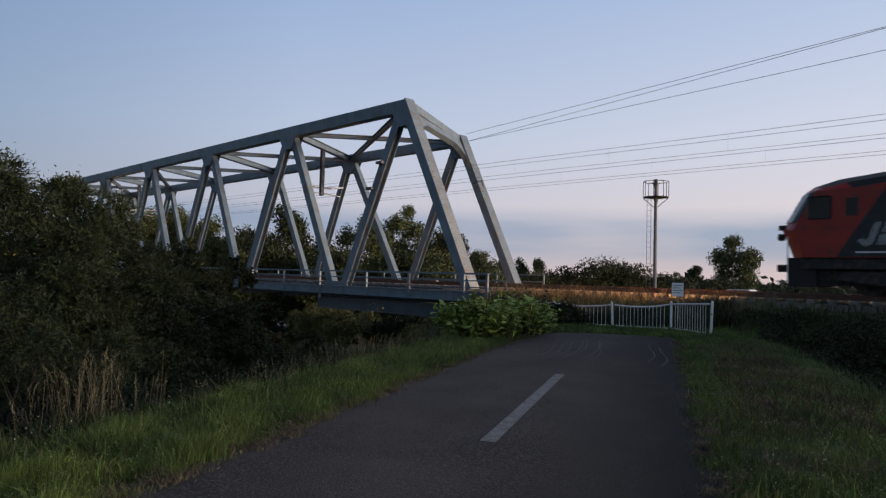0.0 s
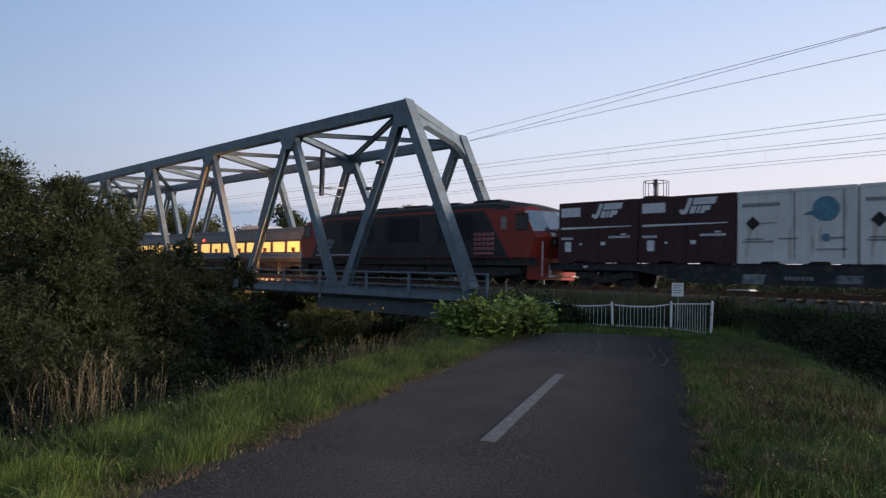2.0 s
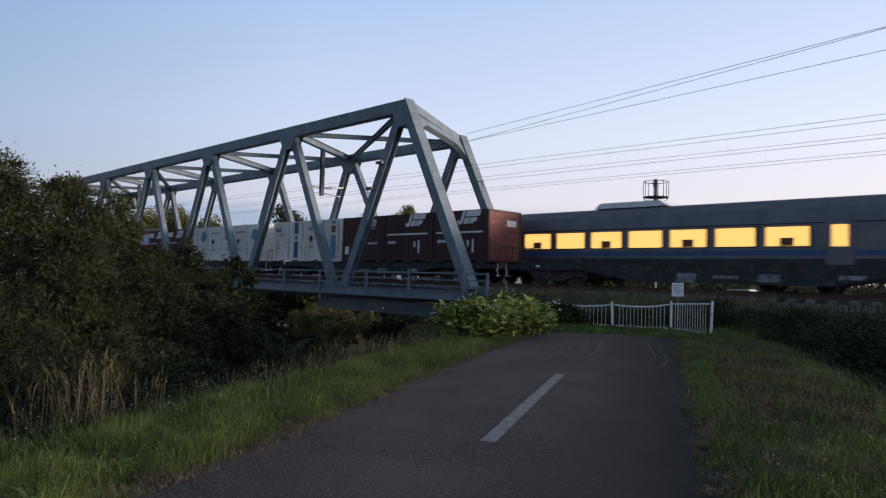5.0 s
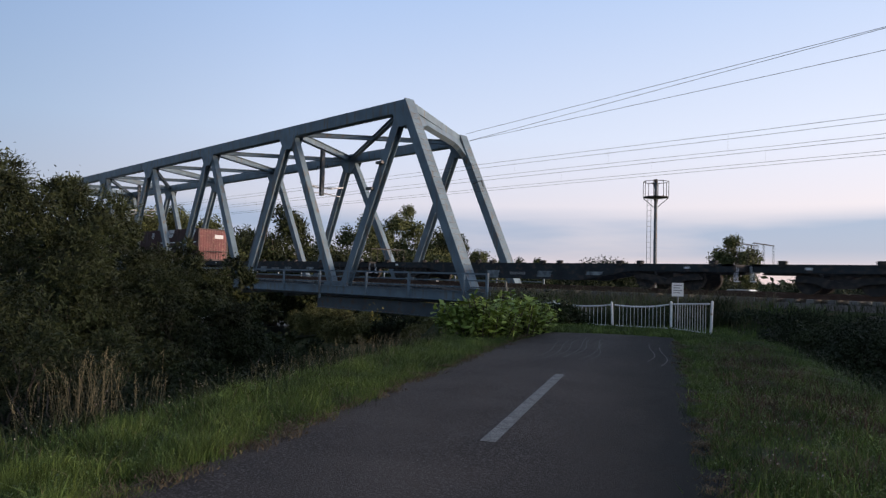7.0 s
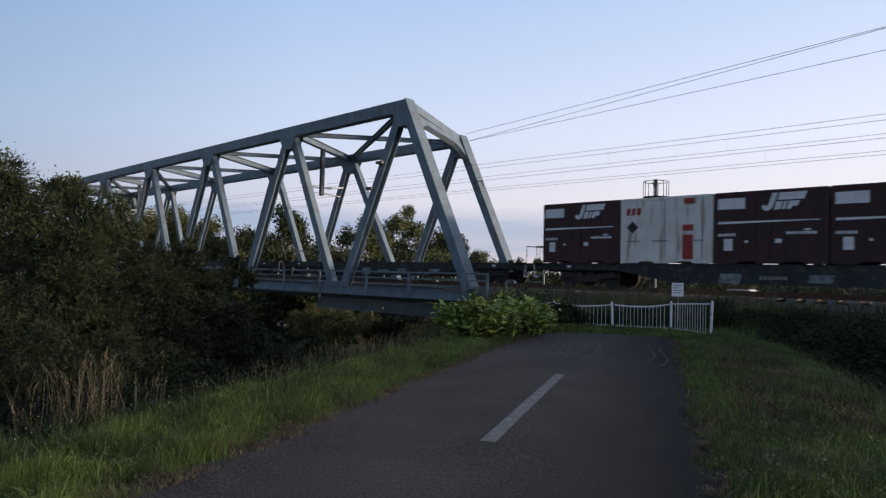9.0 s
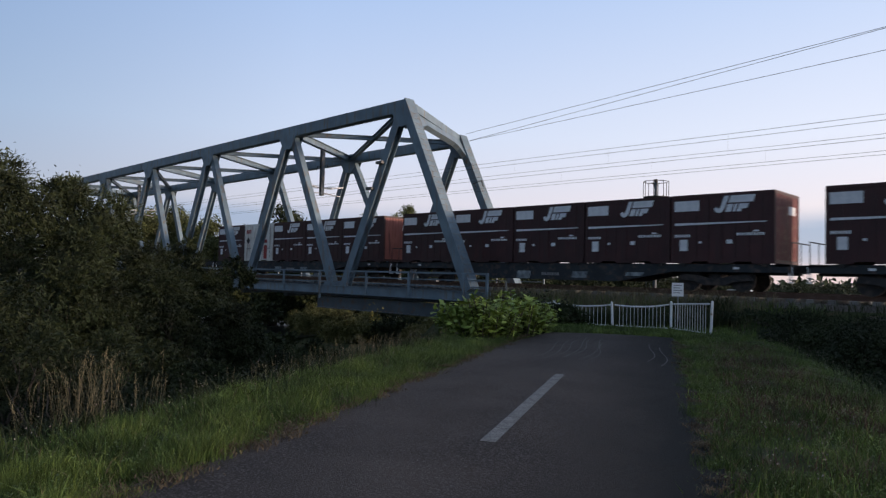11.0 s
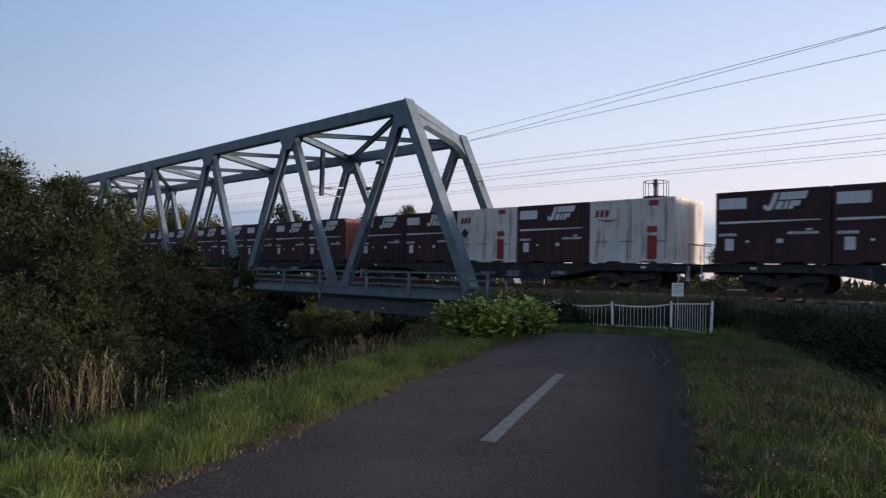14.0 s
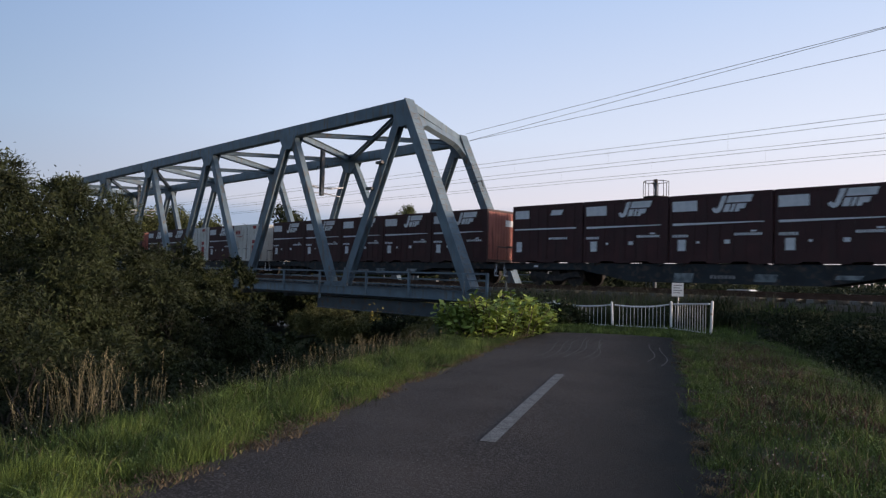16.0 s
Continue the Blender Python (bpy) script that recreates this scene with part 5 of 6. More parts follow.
WILLOWS = [(-16.6, 3.7, 3.15, 1.9), (-20.1, 6.0, 3.55, 2.0), (-12.2, 2.7, 0.55, 1.2), (-22.6, 8.0, 1.9, 1.7), (-18.6, 5.6, 2.95, 1.4), (-21.8, 4.2, 4.1, 2.4), (-15.9, 6.1, 0.1, 1.7), (-22.7, 10.5, 0.9, 1.8), (-18.6, 9.7, 0.1, 1.6), (-21.6, 12.6, -0.3, 1.4),
           (-28.4, 12.4, 1.5, 1.7), (-11.3, 3.4, -0.6, 1.2), (-14.1, 6.4, -0.9, 1.6), (-19.8, 11.7, -1.2, 1.7), (-23.8, 12.8, 1.4, 0.9), (-24.3, 9.0, 2.2, 1.1), (-27.0, 19.0, -2.3, 2.2),
           (-17.5, 4.8, 1.0, 1.7), (-14.7, 8.7, -1.5, 1.3), (-31.0, 16.5, -1.6, 2.2), (-40.0, 21.5, -1.7, 2.4), (-18.8, 14.2, -2.4, 1.6), (-17.3, 12.0, -2.3, 1.5), (-16.4, 9.6, -2.5, 1.3), (-25.0, 15.3, -1.8, 1.6),
           (-37.0, 38.0, -2.0, 2.8), (-42.5, 38.5, -2.2, 2.8), (-48.0, 37.5, -2.0, 2.8), (-54.0, 38.5, -1.9, 3.0), (-36.0, 43.0, -0.6, 2.8), (-45.0, 45.0, -0.5, 3.0), (-13.4, 4.4, 0.0, 1.3), (-19.0, 7.6, 1.4, 1.5), (-18.2, 4.4, 2.2, 1.3), (-23.4, 8.8, 2.24, 0.9), (-22.1, 9.3, 1.74, 1.0), (-22.7, 10.4, 1.51, 1.0), (-21.6, 10.4, 1.16, 0.9), (-19.6, 6.1, 2.46, 1.1)]


def build_willow(x, y, top, r, seed):
    rng = np.random.default_rng(seed)
    g = float(height(x, y))
    H = top - g
    t = thing("willow_shrub", "dense olive green willow shrub on the river bank", "shrub", "willows on the river bank", at=(x, y, g - 0.05))
    bm = stems(B(), rng, H * 0.58, 5, r * 0.55, 0.05 + 0.008 * H)
    part("trunk", bm, BARK, t)
    d = math.hypot(x, y)
    length, half = (0.095, 0.013) if d < 15 else (0.12, 0.017) if d < 24 else (0.19, 0.034)
    nl = int(min(34, 12 + 1.7 * r * H))
    P, D, C = sprays(rng, r * 1.3, H, nl, 90 if d < 15 else 70 if d < 24 else 30, tall=1.5)
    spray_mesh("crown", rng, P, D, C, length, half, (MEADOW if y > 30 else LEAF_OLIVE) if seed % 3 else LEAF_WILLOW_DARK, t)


for i, (x, y, top, r) in enumerate(WILLOWS):
    build_willow(x, y, top, r, 100 + i)

FAR_TREES = [(-64.0, 39.0, 7.52, 4.3), (-63.1, 57.0, 8.7, 3.1), (-62.6, 49.8, 7.4, 2.8), (-55.9, 57.3, 6.0, 3.2), (-67.3, 46.9, 4.2, 3.6), (-69.4, 78.8, 4.6, 2.1), (-68.9, 85.8, 4.3, 2.8), (-66.0, 88.0, 3.6, 2.2),
             (-38.1, 97.9, 6.9, 3.3), (-44.9, 100.4, 2.9, 1.4), (-87.2, 37.7, 8.4, 5.0), (-89.3, 32.4, 8.3, 3.9), (-74.4, 41.2, 5.3, 3.7), (-59.3, 50.6, 4.9, 3.1), (-56.3, 54.0, 4.7, 3.1), (-56.4, 41.4, 2.8, 3.7), (-65.4, 42.5, 3.6, 3.4), (-80.4, 40.5, 6.9, 3.2),
             (-52.0, 46.5, 2.6, 3.0), (-60.5, 45.0, 3.0, 3.4), (-50.5, 52.0, 2.8, 2.8), (-56.0, 62.0, 3.0, 3.0), (-72.0, 36.5, 4.0, 3.5), (-47.0, 48.0, 1.6, 3.0), (-52.5, 57.0, 2.2, 3.0), (-58.0, 68.0, 2.4, 3.5), (-64.0, 36.0, 2.6, 3.2), (-78.0, 45.0, 5.0, 4.0), (-45.0, 60.0, 1.2, 3.0), (-41.0, 50.0, 0.9, 2.6)]


def build_far_tree(x, y, top, r, seed, label="broad dark green tree beyond the railway"):
    rng = np.random.default_rng(seed)
    g = float(height(x, y))
    H = top - g
    t = thing("tree", label, "tree", "trees beyond the railway", at=(x, y, g - 0.1))
    bm = stems(B(), rng, H * 0.6, 3, r * 0.7, 0.10 + 0.015 * H)
    part("trunk", bm, BARK, t)
    pts, core = lobed(rng, r * 1.2, H, int(20 + 2.5 * r), 150, 0.05, 1.1, 3)
    leafy("crown", rng, pts, core, 0.23, LEAF_FAR if seed % 3 else LEAF_OLIVE, t)


for i, (x, y, top, r) in enumerate(FAR_TREES):
    build_far_tree(x, y, top * 1.06 + 0.2, r, 300 + i)

HEDGES = [(-25.9, 38.0, 1.3, 2.0), (-23.8, 39.4, 1.95, 2.4), (-22.2, 41.0, 1.6, 2.1), (-26.3, 35.4, 0.85, 1.3), (-21.0, 43.0, 1.1, 1.8), (-28.5, 40.0, 0.9, 2.0), (-22.3, 71.6, 0.7, 3.6), (-17.7, 72.9, 0.7, 4.0), (-26.7, 64.7, 1.0, 2.6), (-13.0, 70.0, 0.6, 3.5), (-31.0, 66.0, 1.0, 3.0)]
for i, (x, y, top, r) in enumerate(HEDGES):
    rng = np.random.default_rng(500 + i)
    g = float(height(x, y))
    H = top - g
    t = thing("hedge_bush", "low dark green bush beyond the tracks", "bush", "bushes beyond the tracks", at=(x, y, g - 0.05))
    part("trunk", stems(B(), rng, H * 0.6, 5, r, 0.05), BARK, t)
    pts, core = lobed(rng, r * 1.2, H, int(18 + 4 * r), 200, 0.02, 0.9)
    leafy("crown", rng, pts, core, 0.13, LEAF_DARK if i % 2 else LEAF_OLIVE, t)

# distant woods along the horizon
rng = np.random.default_rng(9)
P = []
for k in range(900):
    b = radians(rng.uniform(-110, 70))
    d = rng.uniform(170, 420)
    c = np.array([d * math.sin(b), d * math.cos(b), -1.2])
    h = rng.uniform(2.0, 5.0) * (1.3 if b < radians(-45) else 0.8)
    P.append(c + rng.normal(size=(14, 3)) * np.array([2.2, 2.2, h * 0.4]) + np.array([0, 0, h * 0.4]))
P = np.concatenate(P)
w = plant_mesh("far_woods", P[P[:, 2] > -1.7], 1.5, rng, LEAF_DARK, None)
tagged(w, "low distant woods along the horizon", "woods", kind="stuff")


# brambles in the ditch
for i, (x, y, top, r) in enumerate([(-1.6, 15.4, -0.25, 1.3), (0.6, 14.6, -0.45, 1.2), (-3.8, 17.0, -0.45, 1.1), (1.8, 12.2, -0.85, 1.2), (-0.8, 17.6, -0.1, 1.3), (-5.6, 18.6, -0.5, 0.9), (2.0, 16.4, -0.2, 1.4), (0.2, 11.3, -1.2, 1.0), (-2.6, 14.0, -1.05, 1.0), (2.6, 9.8, -1.15, 1.1), (3.4, 13.6, -0.5, 1.4), (4.2, 10.8, -0.9, 1.3), (3.6, 8.0, -1.3, 1.1), (1.2, 18.6, -0.15, 1.3), (-2.4, 18.9, -0.25, 1.2), (3.6, 17.6, -0.1, 1.4), (5.0, 14.6, -0.3, 1.4), (-4.4, 19.4, -0.45, 1.0), (-6.0, 20.6, -0.25, 1.2), (-3.9, 20.9, -0.2, 1.3), (-1.6, 21.0, -0.12, 1.3), (0.8, 20.9, -0.15, 1.3), (3.2, 20.6, -0.1, 1.4), (-7.6, 20.9, -0.35, 1.0)]):
    rng = np.random.default_rng(600 + i)
    g = float(height(x, y))
    H = top - g
    t = thing("bramble_bush", "dark tangled bramble bush beside the railway bank", "bush", "brambles beside the railway bank", at=(x, y, g - 0.05))
    part("trunk", stems(B(), rng, H * 0.6, 5, r, 0.025), BARK, t)
    pts, core = lobed(rng, r * 1.2, H, 30, 800, 0.02, 0.9, 4)
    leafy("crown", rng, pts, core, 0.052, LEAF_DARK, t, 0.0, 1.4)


# knotweed at the end of the path
def build_knotweed(x, y, r, H, seed):
    rng = np.random.default_rng(seed)
    g = float(height(x, y))
    t = thing("knotweed_bush", "bright green broad-leaved weed bush at the path's edge", "bush", "broad-leaved bushes by the path", at=(x, y, g))
    bm = B()
    tips = []
    for _ in range(46):
        a = rng.uniform(0, 6.28)
        o = rng.uniform(0, 0.75) * r
        p0 = Vector((o * math.cos(a), o * math.sin(a), 0))
        hh = H * rng.uniform(0.5, 1.12) * (1 - 0.40 * o / r)
        p1 = p0 + Vector((math.cos(a) * 0.35 * rng.uniform(0, 1.4), math.sin(a) * 0.35 * rng.uniform(0, 1.4), hh))
        rod(bm, p0, p1, 0.012, 5)
        for s in np.linspace(0.35, 1.0, 9):
            tips.append((np.array(p0.lerp(p1, s)), a))
    part("stem", bm, BARK, t)
    pts = []
    for p, a in tips:
        for _ in range(4):
            pts.append(p + rng.normal(0, 0.09, 3))
    v, f = leaves(np.array(pts), 0.115, rng, 0.25, 1.7, flat=True)
    quads("foliage", v, f, LEAF_BRIGHT, t)


for i, (x, y, r, H) in enumerate([(-10.4, 12.1, 0.85, 0.95), (-11.2, 12.4, 0.8, 0.85), (-10.9, 13.6, 0.95, 1.05), (-11.9, 13.4, 0.8, 0.8), (-11.4, 15.0, 0.8, 0.8), (-12.6, 16.4, 0.7, 0.55)]):
    build_knotweed(x, y, r, H, 700 + i)
for i, (x, y, r, H) in enumerate([(-13.2, 18.0, 0.9, 0.75), (-14.4, 18.6, 0.9, 0.8), (-12.3, 18.2, 0.5, 0.6)]):
    rng = np.random.default_rng(760 + i)
    t = thing("hedge_bush", "dark low bush grown through the fence", "bush", "dark bushes by the fence", at=(x, y, float(height(x, y))))
    part("trunk", stems(B(), rng, H * 0.6, 4, r, 0.03), BARK, t)
    pts = crown_points(rng, r, H * 0.5, H * 0.45, 45, 45, 0.14, 0.3)
    plant_mesh("crown", pts[pts[:, 2] > 0], 0.07, rng, LEAF_DARK, t)


def blades(name, label, material, places, hmin, hmax, width, seed, lean=0.85, lift=-0.02):
    """A sheet of single blades of grass: places is an array of x, y."""
    rng = np.random.default_rng(seed)
    n = len(places)
    z = height(places[:, 0], places[:, 1])
    h = rng.uniform(hmin, hmax, n) * rng.uniform(0.55, 1.0, n)
    a = rng.uniform(0, 6.2832, n)
    side = np.stack([np.cos(a), np.sin(a), 0 * a], 1) * (width * rng.uniform(0.6, 1.3, n))[:, None]
    b = rng.uniform(0, 6.2832, n)
    ln = rng.uniform(0.05, lean, n) * h
    bend = np.stack([np.cos(b) * ln, np.sin(b) * ln, 0 * b], 1)
    base = np.stack([places[:, 0], places[:, 1], z + lift], 1)
    up = np.array([0, 0, 1.0])
    mid = base + up * (h * 0.55)[:, None] + bend * 0.35
    tip = base + up * (h * 0.92)[:, None] + bend * 1.25
    v = np.stack([base - side, base + side, mid + side * 0.75, mid - side * 0.75, tip], 1).reshape(-1, 3)
    i = np.arange(n)[:, None] * 5
    quads = (i + np.array([[0, 1, 2, 3]])).tolist()
    tris = (i + np.array([[3, 2, 4]])).tolist()
    ob = raw(name, v.tolist(), quads + tris, material)
    return tagged(ob, label, "grass", kind="stuff")


def strip(n, u0, u1, w0, w1, rng, near=1.0):
    """Places between the path's lines, thicker towards the eye."""
    u = rng.uniform(u0, u1, n)
    w = w0 + (w1 - w0) * rng.uniform(0, 1, n) ** near
    return np.stack([NX * u + DX * w, NY * u + DY * w], 1)


def clumped(n, k, u0, u1, w0, w1, rng, spread=0.18, near=1.0):
    c = strip(k, u0, u1, w0, w1, rng, near)
    return c[rng.integers(0, k, n)] + rng.normal(0, spread, (n, 2))


def sward(name, label, material, places, hmin, hmax, width, seed):
    """A dense short sward: one slender three-cornered blade for each place, in leaning tufts."""
    rng = np.random.default_rng(seed)
    n = len(places)
    x, y = places[:, 0], places[:, 1]
    tuft = 0.5 + 0.25 * np.sin(x * 7.1 + 1.3 * np.sin(y * 5.3)) + 0.25 * np.sin(y * 6.3 + 1.7 * np.sin(x * 4.1))
    h = (hmin + (hmax - hmin) * tuft) * rng.uniform(0.55, 1.15, n)
    a, b = rng.uniform(0, 6.2832, n), rng.uniform(0, 6.2832, n)
    side = np.stack([np.cos(a), np.sin(a), 0 * a], 1) * (width * rng.uniform(0.6, 1.4, n))[:, None]
    ln = rng.uniform(0.1, 0.95, n) * h
    base = np.stack([x, y, height(x, y) - 0.02], 1)
    tip = base + np.stack([np.cos(b) * ln, np.sin(b) * ln, h], 1)
    v = np.stack([base - side, base + side, tip], 1).reshape(-1, 3)
    return tagged(quads(name, v, np.arange(3 * n).reshape(n, 3), material), label, "grass", kind="stuff")


rng = np.random.default_rng(21)
sward("grass", "fresh green grass along the path's verge", GRASS, np.concatenate([strip(115000, -5.1, PATH_L - 0.05, 0.2, 18.5, rng, 1.5), clumped(70000, 1300, -4.8, PATH_L - 0.02, 0.2, 18, rng, 0.09, 1.4), clumped(8000, 190, PATH_L - 0.16, PATH_L + 0.04, 0.2, 17, rng, 0.05, 1.3)]), 0.05, 0.22, 0.0038, 1)
sward("grass", "fresh green grass along the path's verge", GRASS, np.concatenate([strip(115000, PATH_R - 0.03, 3.1, 1.0, 21, rng, 1.5), clumped(70000, 1300, PATH_R + 0.02, 2.8, 1.0, 20, rng, 0.1, 1.4), clumped(9000, 190, PATH_R - 0.13, PATH_R + 0.10, 1.0, 18, rng, 0.055, 1.3)]), 0.04, 0.17, 0.0038, 2)
pl = np.concatenate([clumped(16000, 420, -4.9, PATH_L - 0.05, 0.2, 17, rng, 0.12, 1.4), clumped(24000, 600, PATH_R + 0.02, 3.0, 1.0, 19, rng, 0.14, 1.4)])
v, f = leaves(np.stack([pl[:, 0], pl[:, 1], height(pl[:, 0], pl[:, 1]) + rng.uniform(0.03, 0.17, len(pl))], 1), 0.017, rng, 0.0, 1.1, flat=True)
tagged(quads("clover", v, f, CLOVER), "small round clover leaves among the verge grass", "clover", kind="stuff")
blades("grass", "longer green grass blades in the verges", GRASS, np.concatenate([clumped(9000, 700, -4.8, PATH_L - 0.05, 0.2, 18, rng, 0.08, 1.4), clumped(9000, 800, PATH_R + 0.05, 2.9, 1.0, 20, rng, 0.08, 1.4)]), 0.12, 0.32, 0.0032, 16)
blades("grass", "short green grass between path and fence", GRASS, strip(22000, -4.0, 2.0, 18.4, 22.5, rng), 0.06, 0.24, 0.010, 3)
blades("dry_grass", "straw coloured dead grass in the verges", GRASS_DRY, np.concatenate([strip(3200, -5.0, PATH_L, 0.2, 18, rng, 1.3), strip(5000, PATH_R, 3.2, 1, 20, rng, 1.3)]), 0.05, 0.30, 0.003, 4, 0.9)
blades("sorrel", "reddish brown seeded sorrel among the verge grass", SORREL, np.concatenate([clumped(7000, 260, 0.9, 2.3, 7, 17, rng, 0.12), clumped(2500, 120, 0.5, 3.0, 2, 12, rng, 0.1)]), 0.10, 0.26, 0.005, 17, 0.7)
blades("dead_grass", "brown trodden dead grass along the asphalt's edge", mat("litter", (0.16, 0.12, 0.07), (0.09, 0.065, 0.04), 0.9, scale=3), np.concatenate([clumped(8000, 130, PATH_L - 0.12, PATH_L + 0.10, 0.5, 17, rng, 0.08), clumped(3500, 70, PATH_R - 0.12, PATH_R + 0.08, 1, 17, rng, 0.06)]), 0.03, 0.06, 0.005, 14, 2.4, 0.045)
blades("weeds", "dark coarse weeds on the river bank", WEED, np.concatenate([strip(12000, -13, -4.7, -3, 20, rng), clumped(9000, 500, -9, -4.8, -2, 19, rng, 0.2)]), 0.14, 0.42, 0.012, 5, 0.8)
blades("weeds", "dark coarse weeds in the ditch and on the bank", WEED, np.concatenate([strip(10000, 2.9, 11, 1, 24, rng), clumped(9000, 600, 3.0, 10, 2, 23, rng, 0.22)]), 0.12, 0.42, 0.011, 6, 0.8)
blades("dry_grass", "tall straw coloured reeds along the railway bank", GRASS_DRY, np.stack([rng.uniform(-19, -7.5, 5500), rng.uniform(20.0, 23.2, 5500)], 1), 0.3, 0.8, 0.007, 7, 0.5)
blades("weeds", "green reeds along the railway bank", GRASS, np.stack([rng.uniform(-19, -6, 6000), rng.uniform(19.2, 22.6, 6000)], 1), 0.15, 0.42, 0.009, 8)
blades("weeds", "dark weeds growing behind the white fence", WEED, strip(7000, -4.5, 2.2, 21.6, 23.6, rng), 0.3, 0.75, 0.012, 15, 0.6)
blades("weeds", "coarse grass on the far side of the railway", WEED, np.stack([rng.uniform(-34, 10, 9000), rng.uniform(31.5, 42, 9000)], 1), 0.4, 1.1, 0.02, 10)
blades("meadow_grass", "pale grass on the flood plain under the bridge", MEADOW, strip(15000, -40, -11, -4, 45, rng), 0.3, 0.8, 0.03, 11, 0.7)


# tall seeded stalks beside the path
def build_stalks():
    rng = np.random.default_rng(31)
    spots = []
    for cx, cy, sp, n, hh in [(-7.05, 2.35, 0.19, 120, 0.66), (-6.7, 1.85, 0.2, 30, 0.5), (-7.6, 2.9, 0.3, 26, 0.40), (-8.3, 4.2, 0.5, 40, 0.30), (-8.8, 6.4, 0.35, 50, 0.40), (-9.6, 8.3, 0.4, 60, 0.36), (-8.4, 5.4, 0.4, 40, 0.30), (-10.5, 10.0, 0.35, 40, 0.36), (-9.2, 7.5, 0.3, 50, 0.42)]:
        for _ in range(n):
            spots.append((cx + rng.normal(0, sp), cy + rng.normal(0, sp), hh * rng.uniform(0.6, 1.15)))
    V, F = [], []
    for x, y, h in spots:
        z = float(height(x, y)) - 0.02
        lean = rng.normal(0, 0.15, 2)
        a = rng.uniform(0, 3.14)
        s = np.array([math.cos(a), math.sin(a), 0]) * 0.0018
        p0, p1 = np.array([x, y, z]), np.array([x + lean[0] * h, y + lean[1] * h, z + h])
        i = len(V)
        V += [p0 - s, p0 + s, p1 + s * 0.6, p1 - s * 0.6]
        F.append((i, i + 1, i + 2, i + 3))
        for k in range(7):      # seed head
            c = p1 + np.array([lean[0] * 0.6 * h, lean[1] * 0.6 * h, 0.10]) * (k / 7 - 0.4) + rng.normal(0, 0.004, 3)
            d = rng.normal(0, 0.005, 3)
            i = len(V)
            V += [c - s * 1.7, c + d + np.array([0, 0, 0.012]), c + s * 1.7, c - d - np.array([0, 0, 0.012])]
            F.append((i, i + 1, i + 2, i + 3))
    ob = raw("reeds", [tuple(v) for v in V], F, GRASS_DRY)
    tagged(ob, "tall straw coloured seeded grass stalks on the bank", "grass", kind="stuff")


build_stalks()
# small pale flower heads
rng = np.random.default_rng(41)
pl = np.concatenate([strip(420, 0.6, 3.0, 1.5, 19, rng, 1.2), strip(200, -5.2, -4.0, 1, 16, rng, 1.2)])
pts = np.concatenate([np.stack([pl[:, 0], pl[:, 1], height(pl[:, 0], pl[:, 1]) + rng.uniform(0.15, 0.38, len(pl))], 1) + rng.normal(0, 0.012, (len(pl), 3)) for _ in range(3)])
w = plant_mesh("wild_flowers", pts, 0.014, rng, mat("pale_petals", (0.34, 0.31, 0.26), (0.26, 0.20, 0.18), 0.8), None, long=1.0)
tagged(w, "small pale clover and daisy heads in the grass", "flowers", kind="stuff")
pts = np.array([(-11.3 + rng.normal(0, 0.12), 9.45 + rng.normal(0, 0.12), -0.75 + rng.uniform(0, 0.45)) for _ in range(26)])
w = plant_mesh("yellow_flowers", pts, 0.04, rng, mat("yellow_petals", (0.36, 0.29, 0.05), None, 0.8), None, long=1.0)
tagged(w, "small yellow flower spikes on the bank", "flowers", kind="stuff")

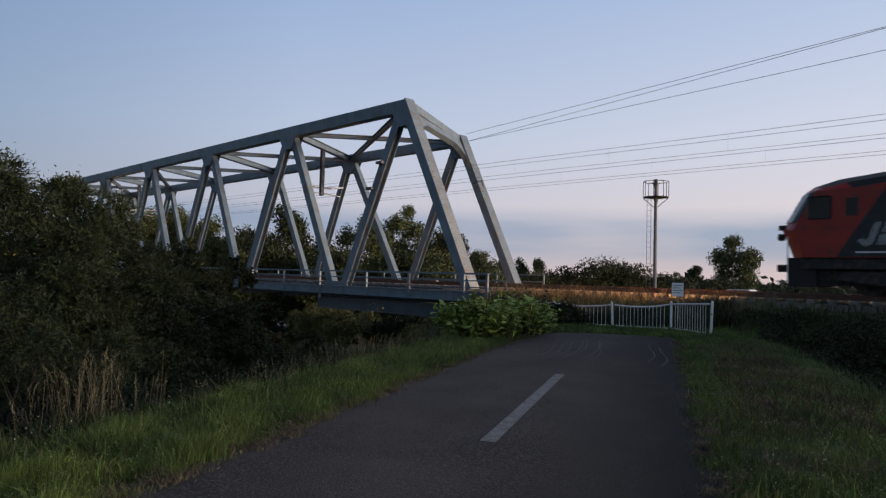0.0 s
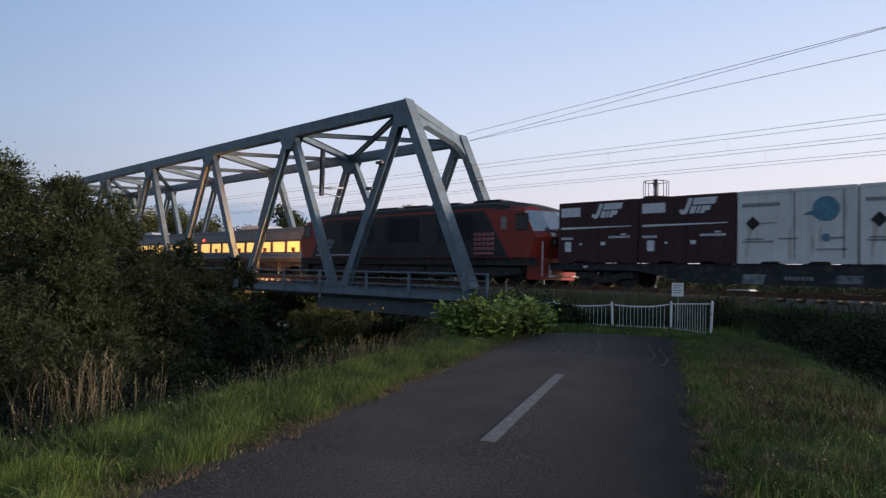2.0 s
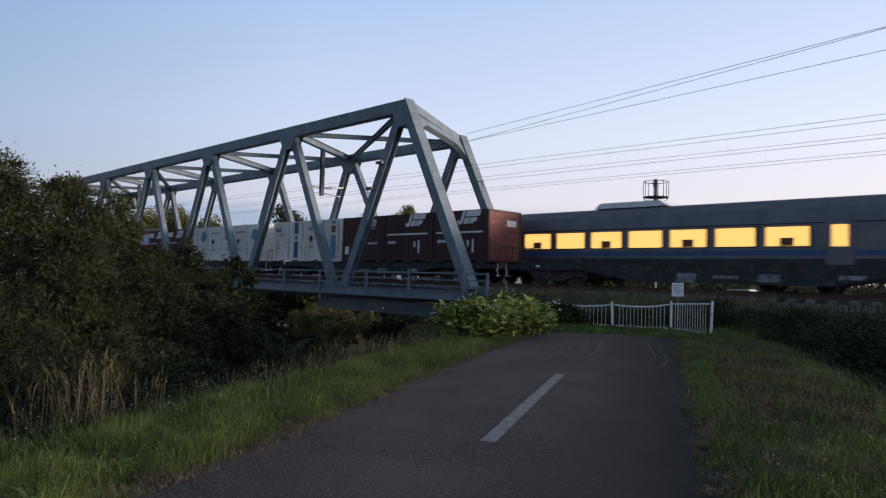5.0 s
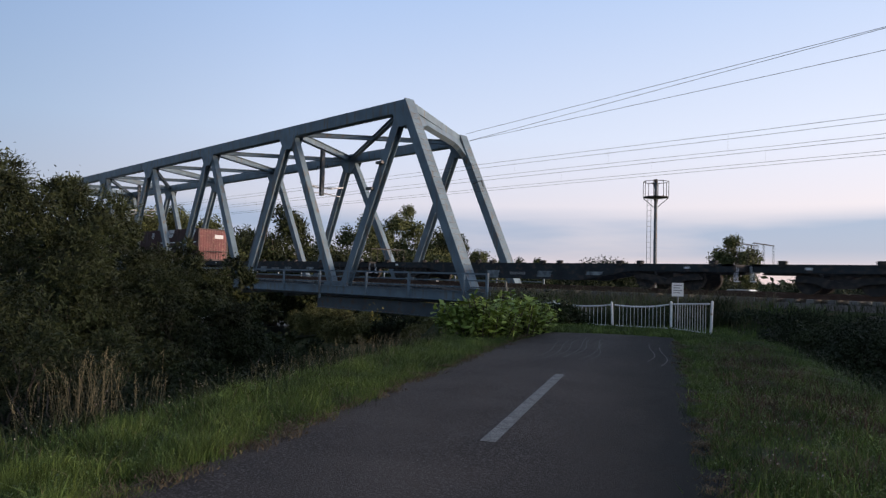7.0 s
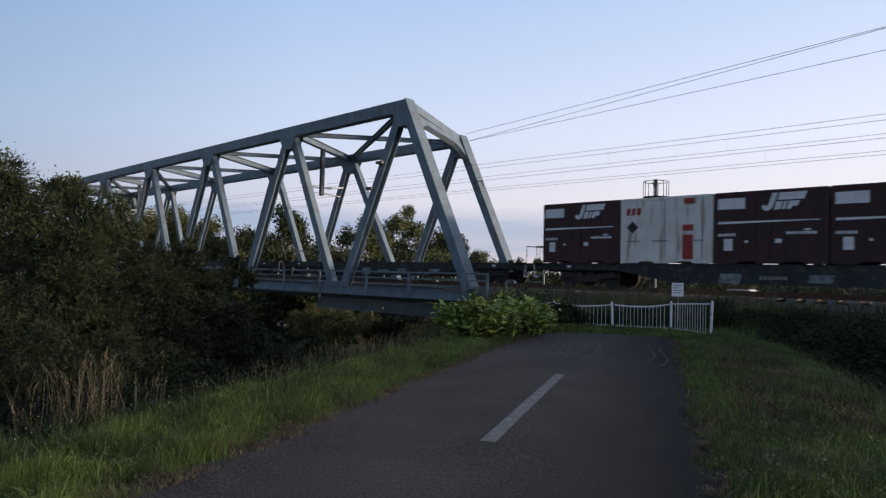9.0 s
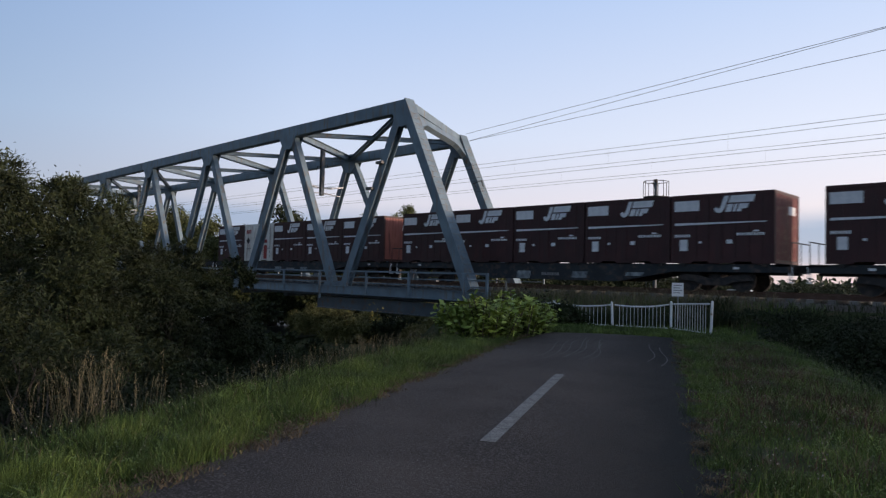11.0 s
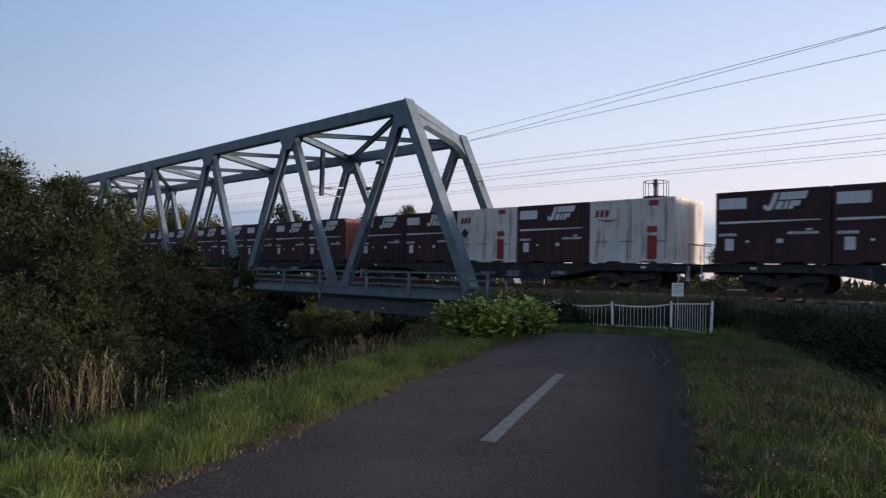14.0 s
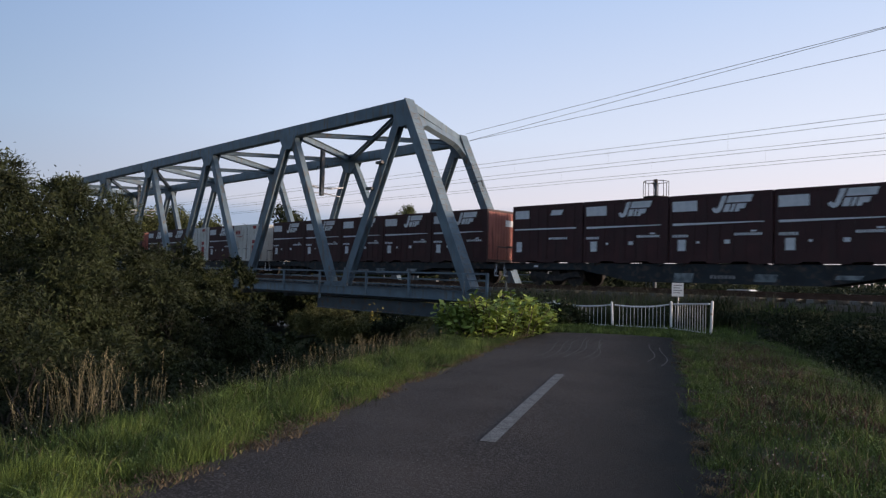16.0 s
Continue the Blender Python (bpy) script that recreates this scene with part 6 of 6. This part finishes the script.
# a pale car parked beyond the line
c = thing("parked_car", "small white car parked beyond the railway", "car", at=(-22.0, 58.0, -1.65))
bm = B()
prism(bm, [(-2.0, 0.3), (-2.05, 0.8), (-1.3, 0.95), (-0.8, 1.45), (0.9, 1.48), (1.6, 0.95), (2.05, 0.8), (2.05, 0.3)], -0.8, 0.8)
part("body", bm, WHITE, c)
bm = B()
prism(bm, [(-1.15, 0.98), (-0.72, 1.38), (0.84, 1.40), (1.4, 0.98)], -0.82, -0.80)
part("side_glass", bm, GLASS_DARK, c)
for x in (-1.25, 1.25):
    for y in (-0.82, 0.62):
        bm = B()
        rod(bm, (x, y, 0.3), (x, y + 0.2, 0.3), 0.3, 16)
        part("wheel", bm, DARK, c)

# wavy pale scrape marks at the far end of the path
m = mat("scrape", (0.16, 0.15, 0.145), (0.10, 0.09, 0.085), 0.9, scale=8)
rng = random.Random(77)
for k in range(9):
    bm = B()
    u0, w0 = -2.25 + k * (0.17 if k < 7 else 0.28) + rng.uniform(-0.05, 0.05), 12.2 + rng.uniform(-0.3, 0.9)
    prev = None
    L = rng.uniform(3.0, 4.8)
    for i in range(15):
        t = i / 14
        u = u0 + 0.16 * math.sin(t * 4.0 + 0.5) * (1 - 0.4 * t) + 0.15 * t
        w = w0 + L * t
        a, c = xy(u - 0.008, w), xy(u + 0.008, w)
        cur = [bm.verts.new((*a, ZP + 0.038)), bm.verts.new((*c, ZP + 0.038))]
        if prev:
            bm.faces.new((prev[0], prev[1], cur[1], cur[0]))
        prev = cur
    tagged(part("scrape_mark", bm, m), "pale wavy scrape mark on the asphalt", "mark", "scrape marks on the path")


# ---------------------------------------------------------------- movement
GOODS = [(0, 11.7), (2, -16.7), (4.2, -47.8), (6.3, -78.3), (8.4, -109.3), (9, -118.0), (11.5, -154.5), (12.5, -169.1), (14, -190.9), (16, -220.2)]
EXPRESS = [(0, -82.3), (4, 46.5), (8, 175.3), (12, 304.1), (16, 432.9)]


def motions():
    for ob, off, y, z, which in moving:
        walk(ob, [(t, pose(x + off, y, z)) for t, x in (GOODS if which == "goods" else EXPRESS)])


motions()
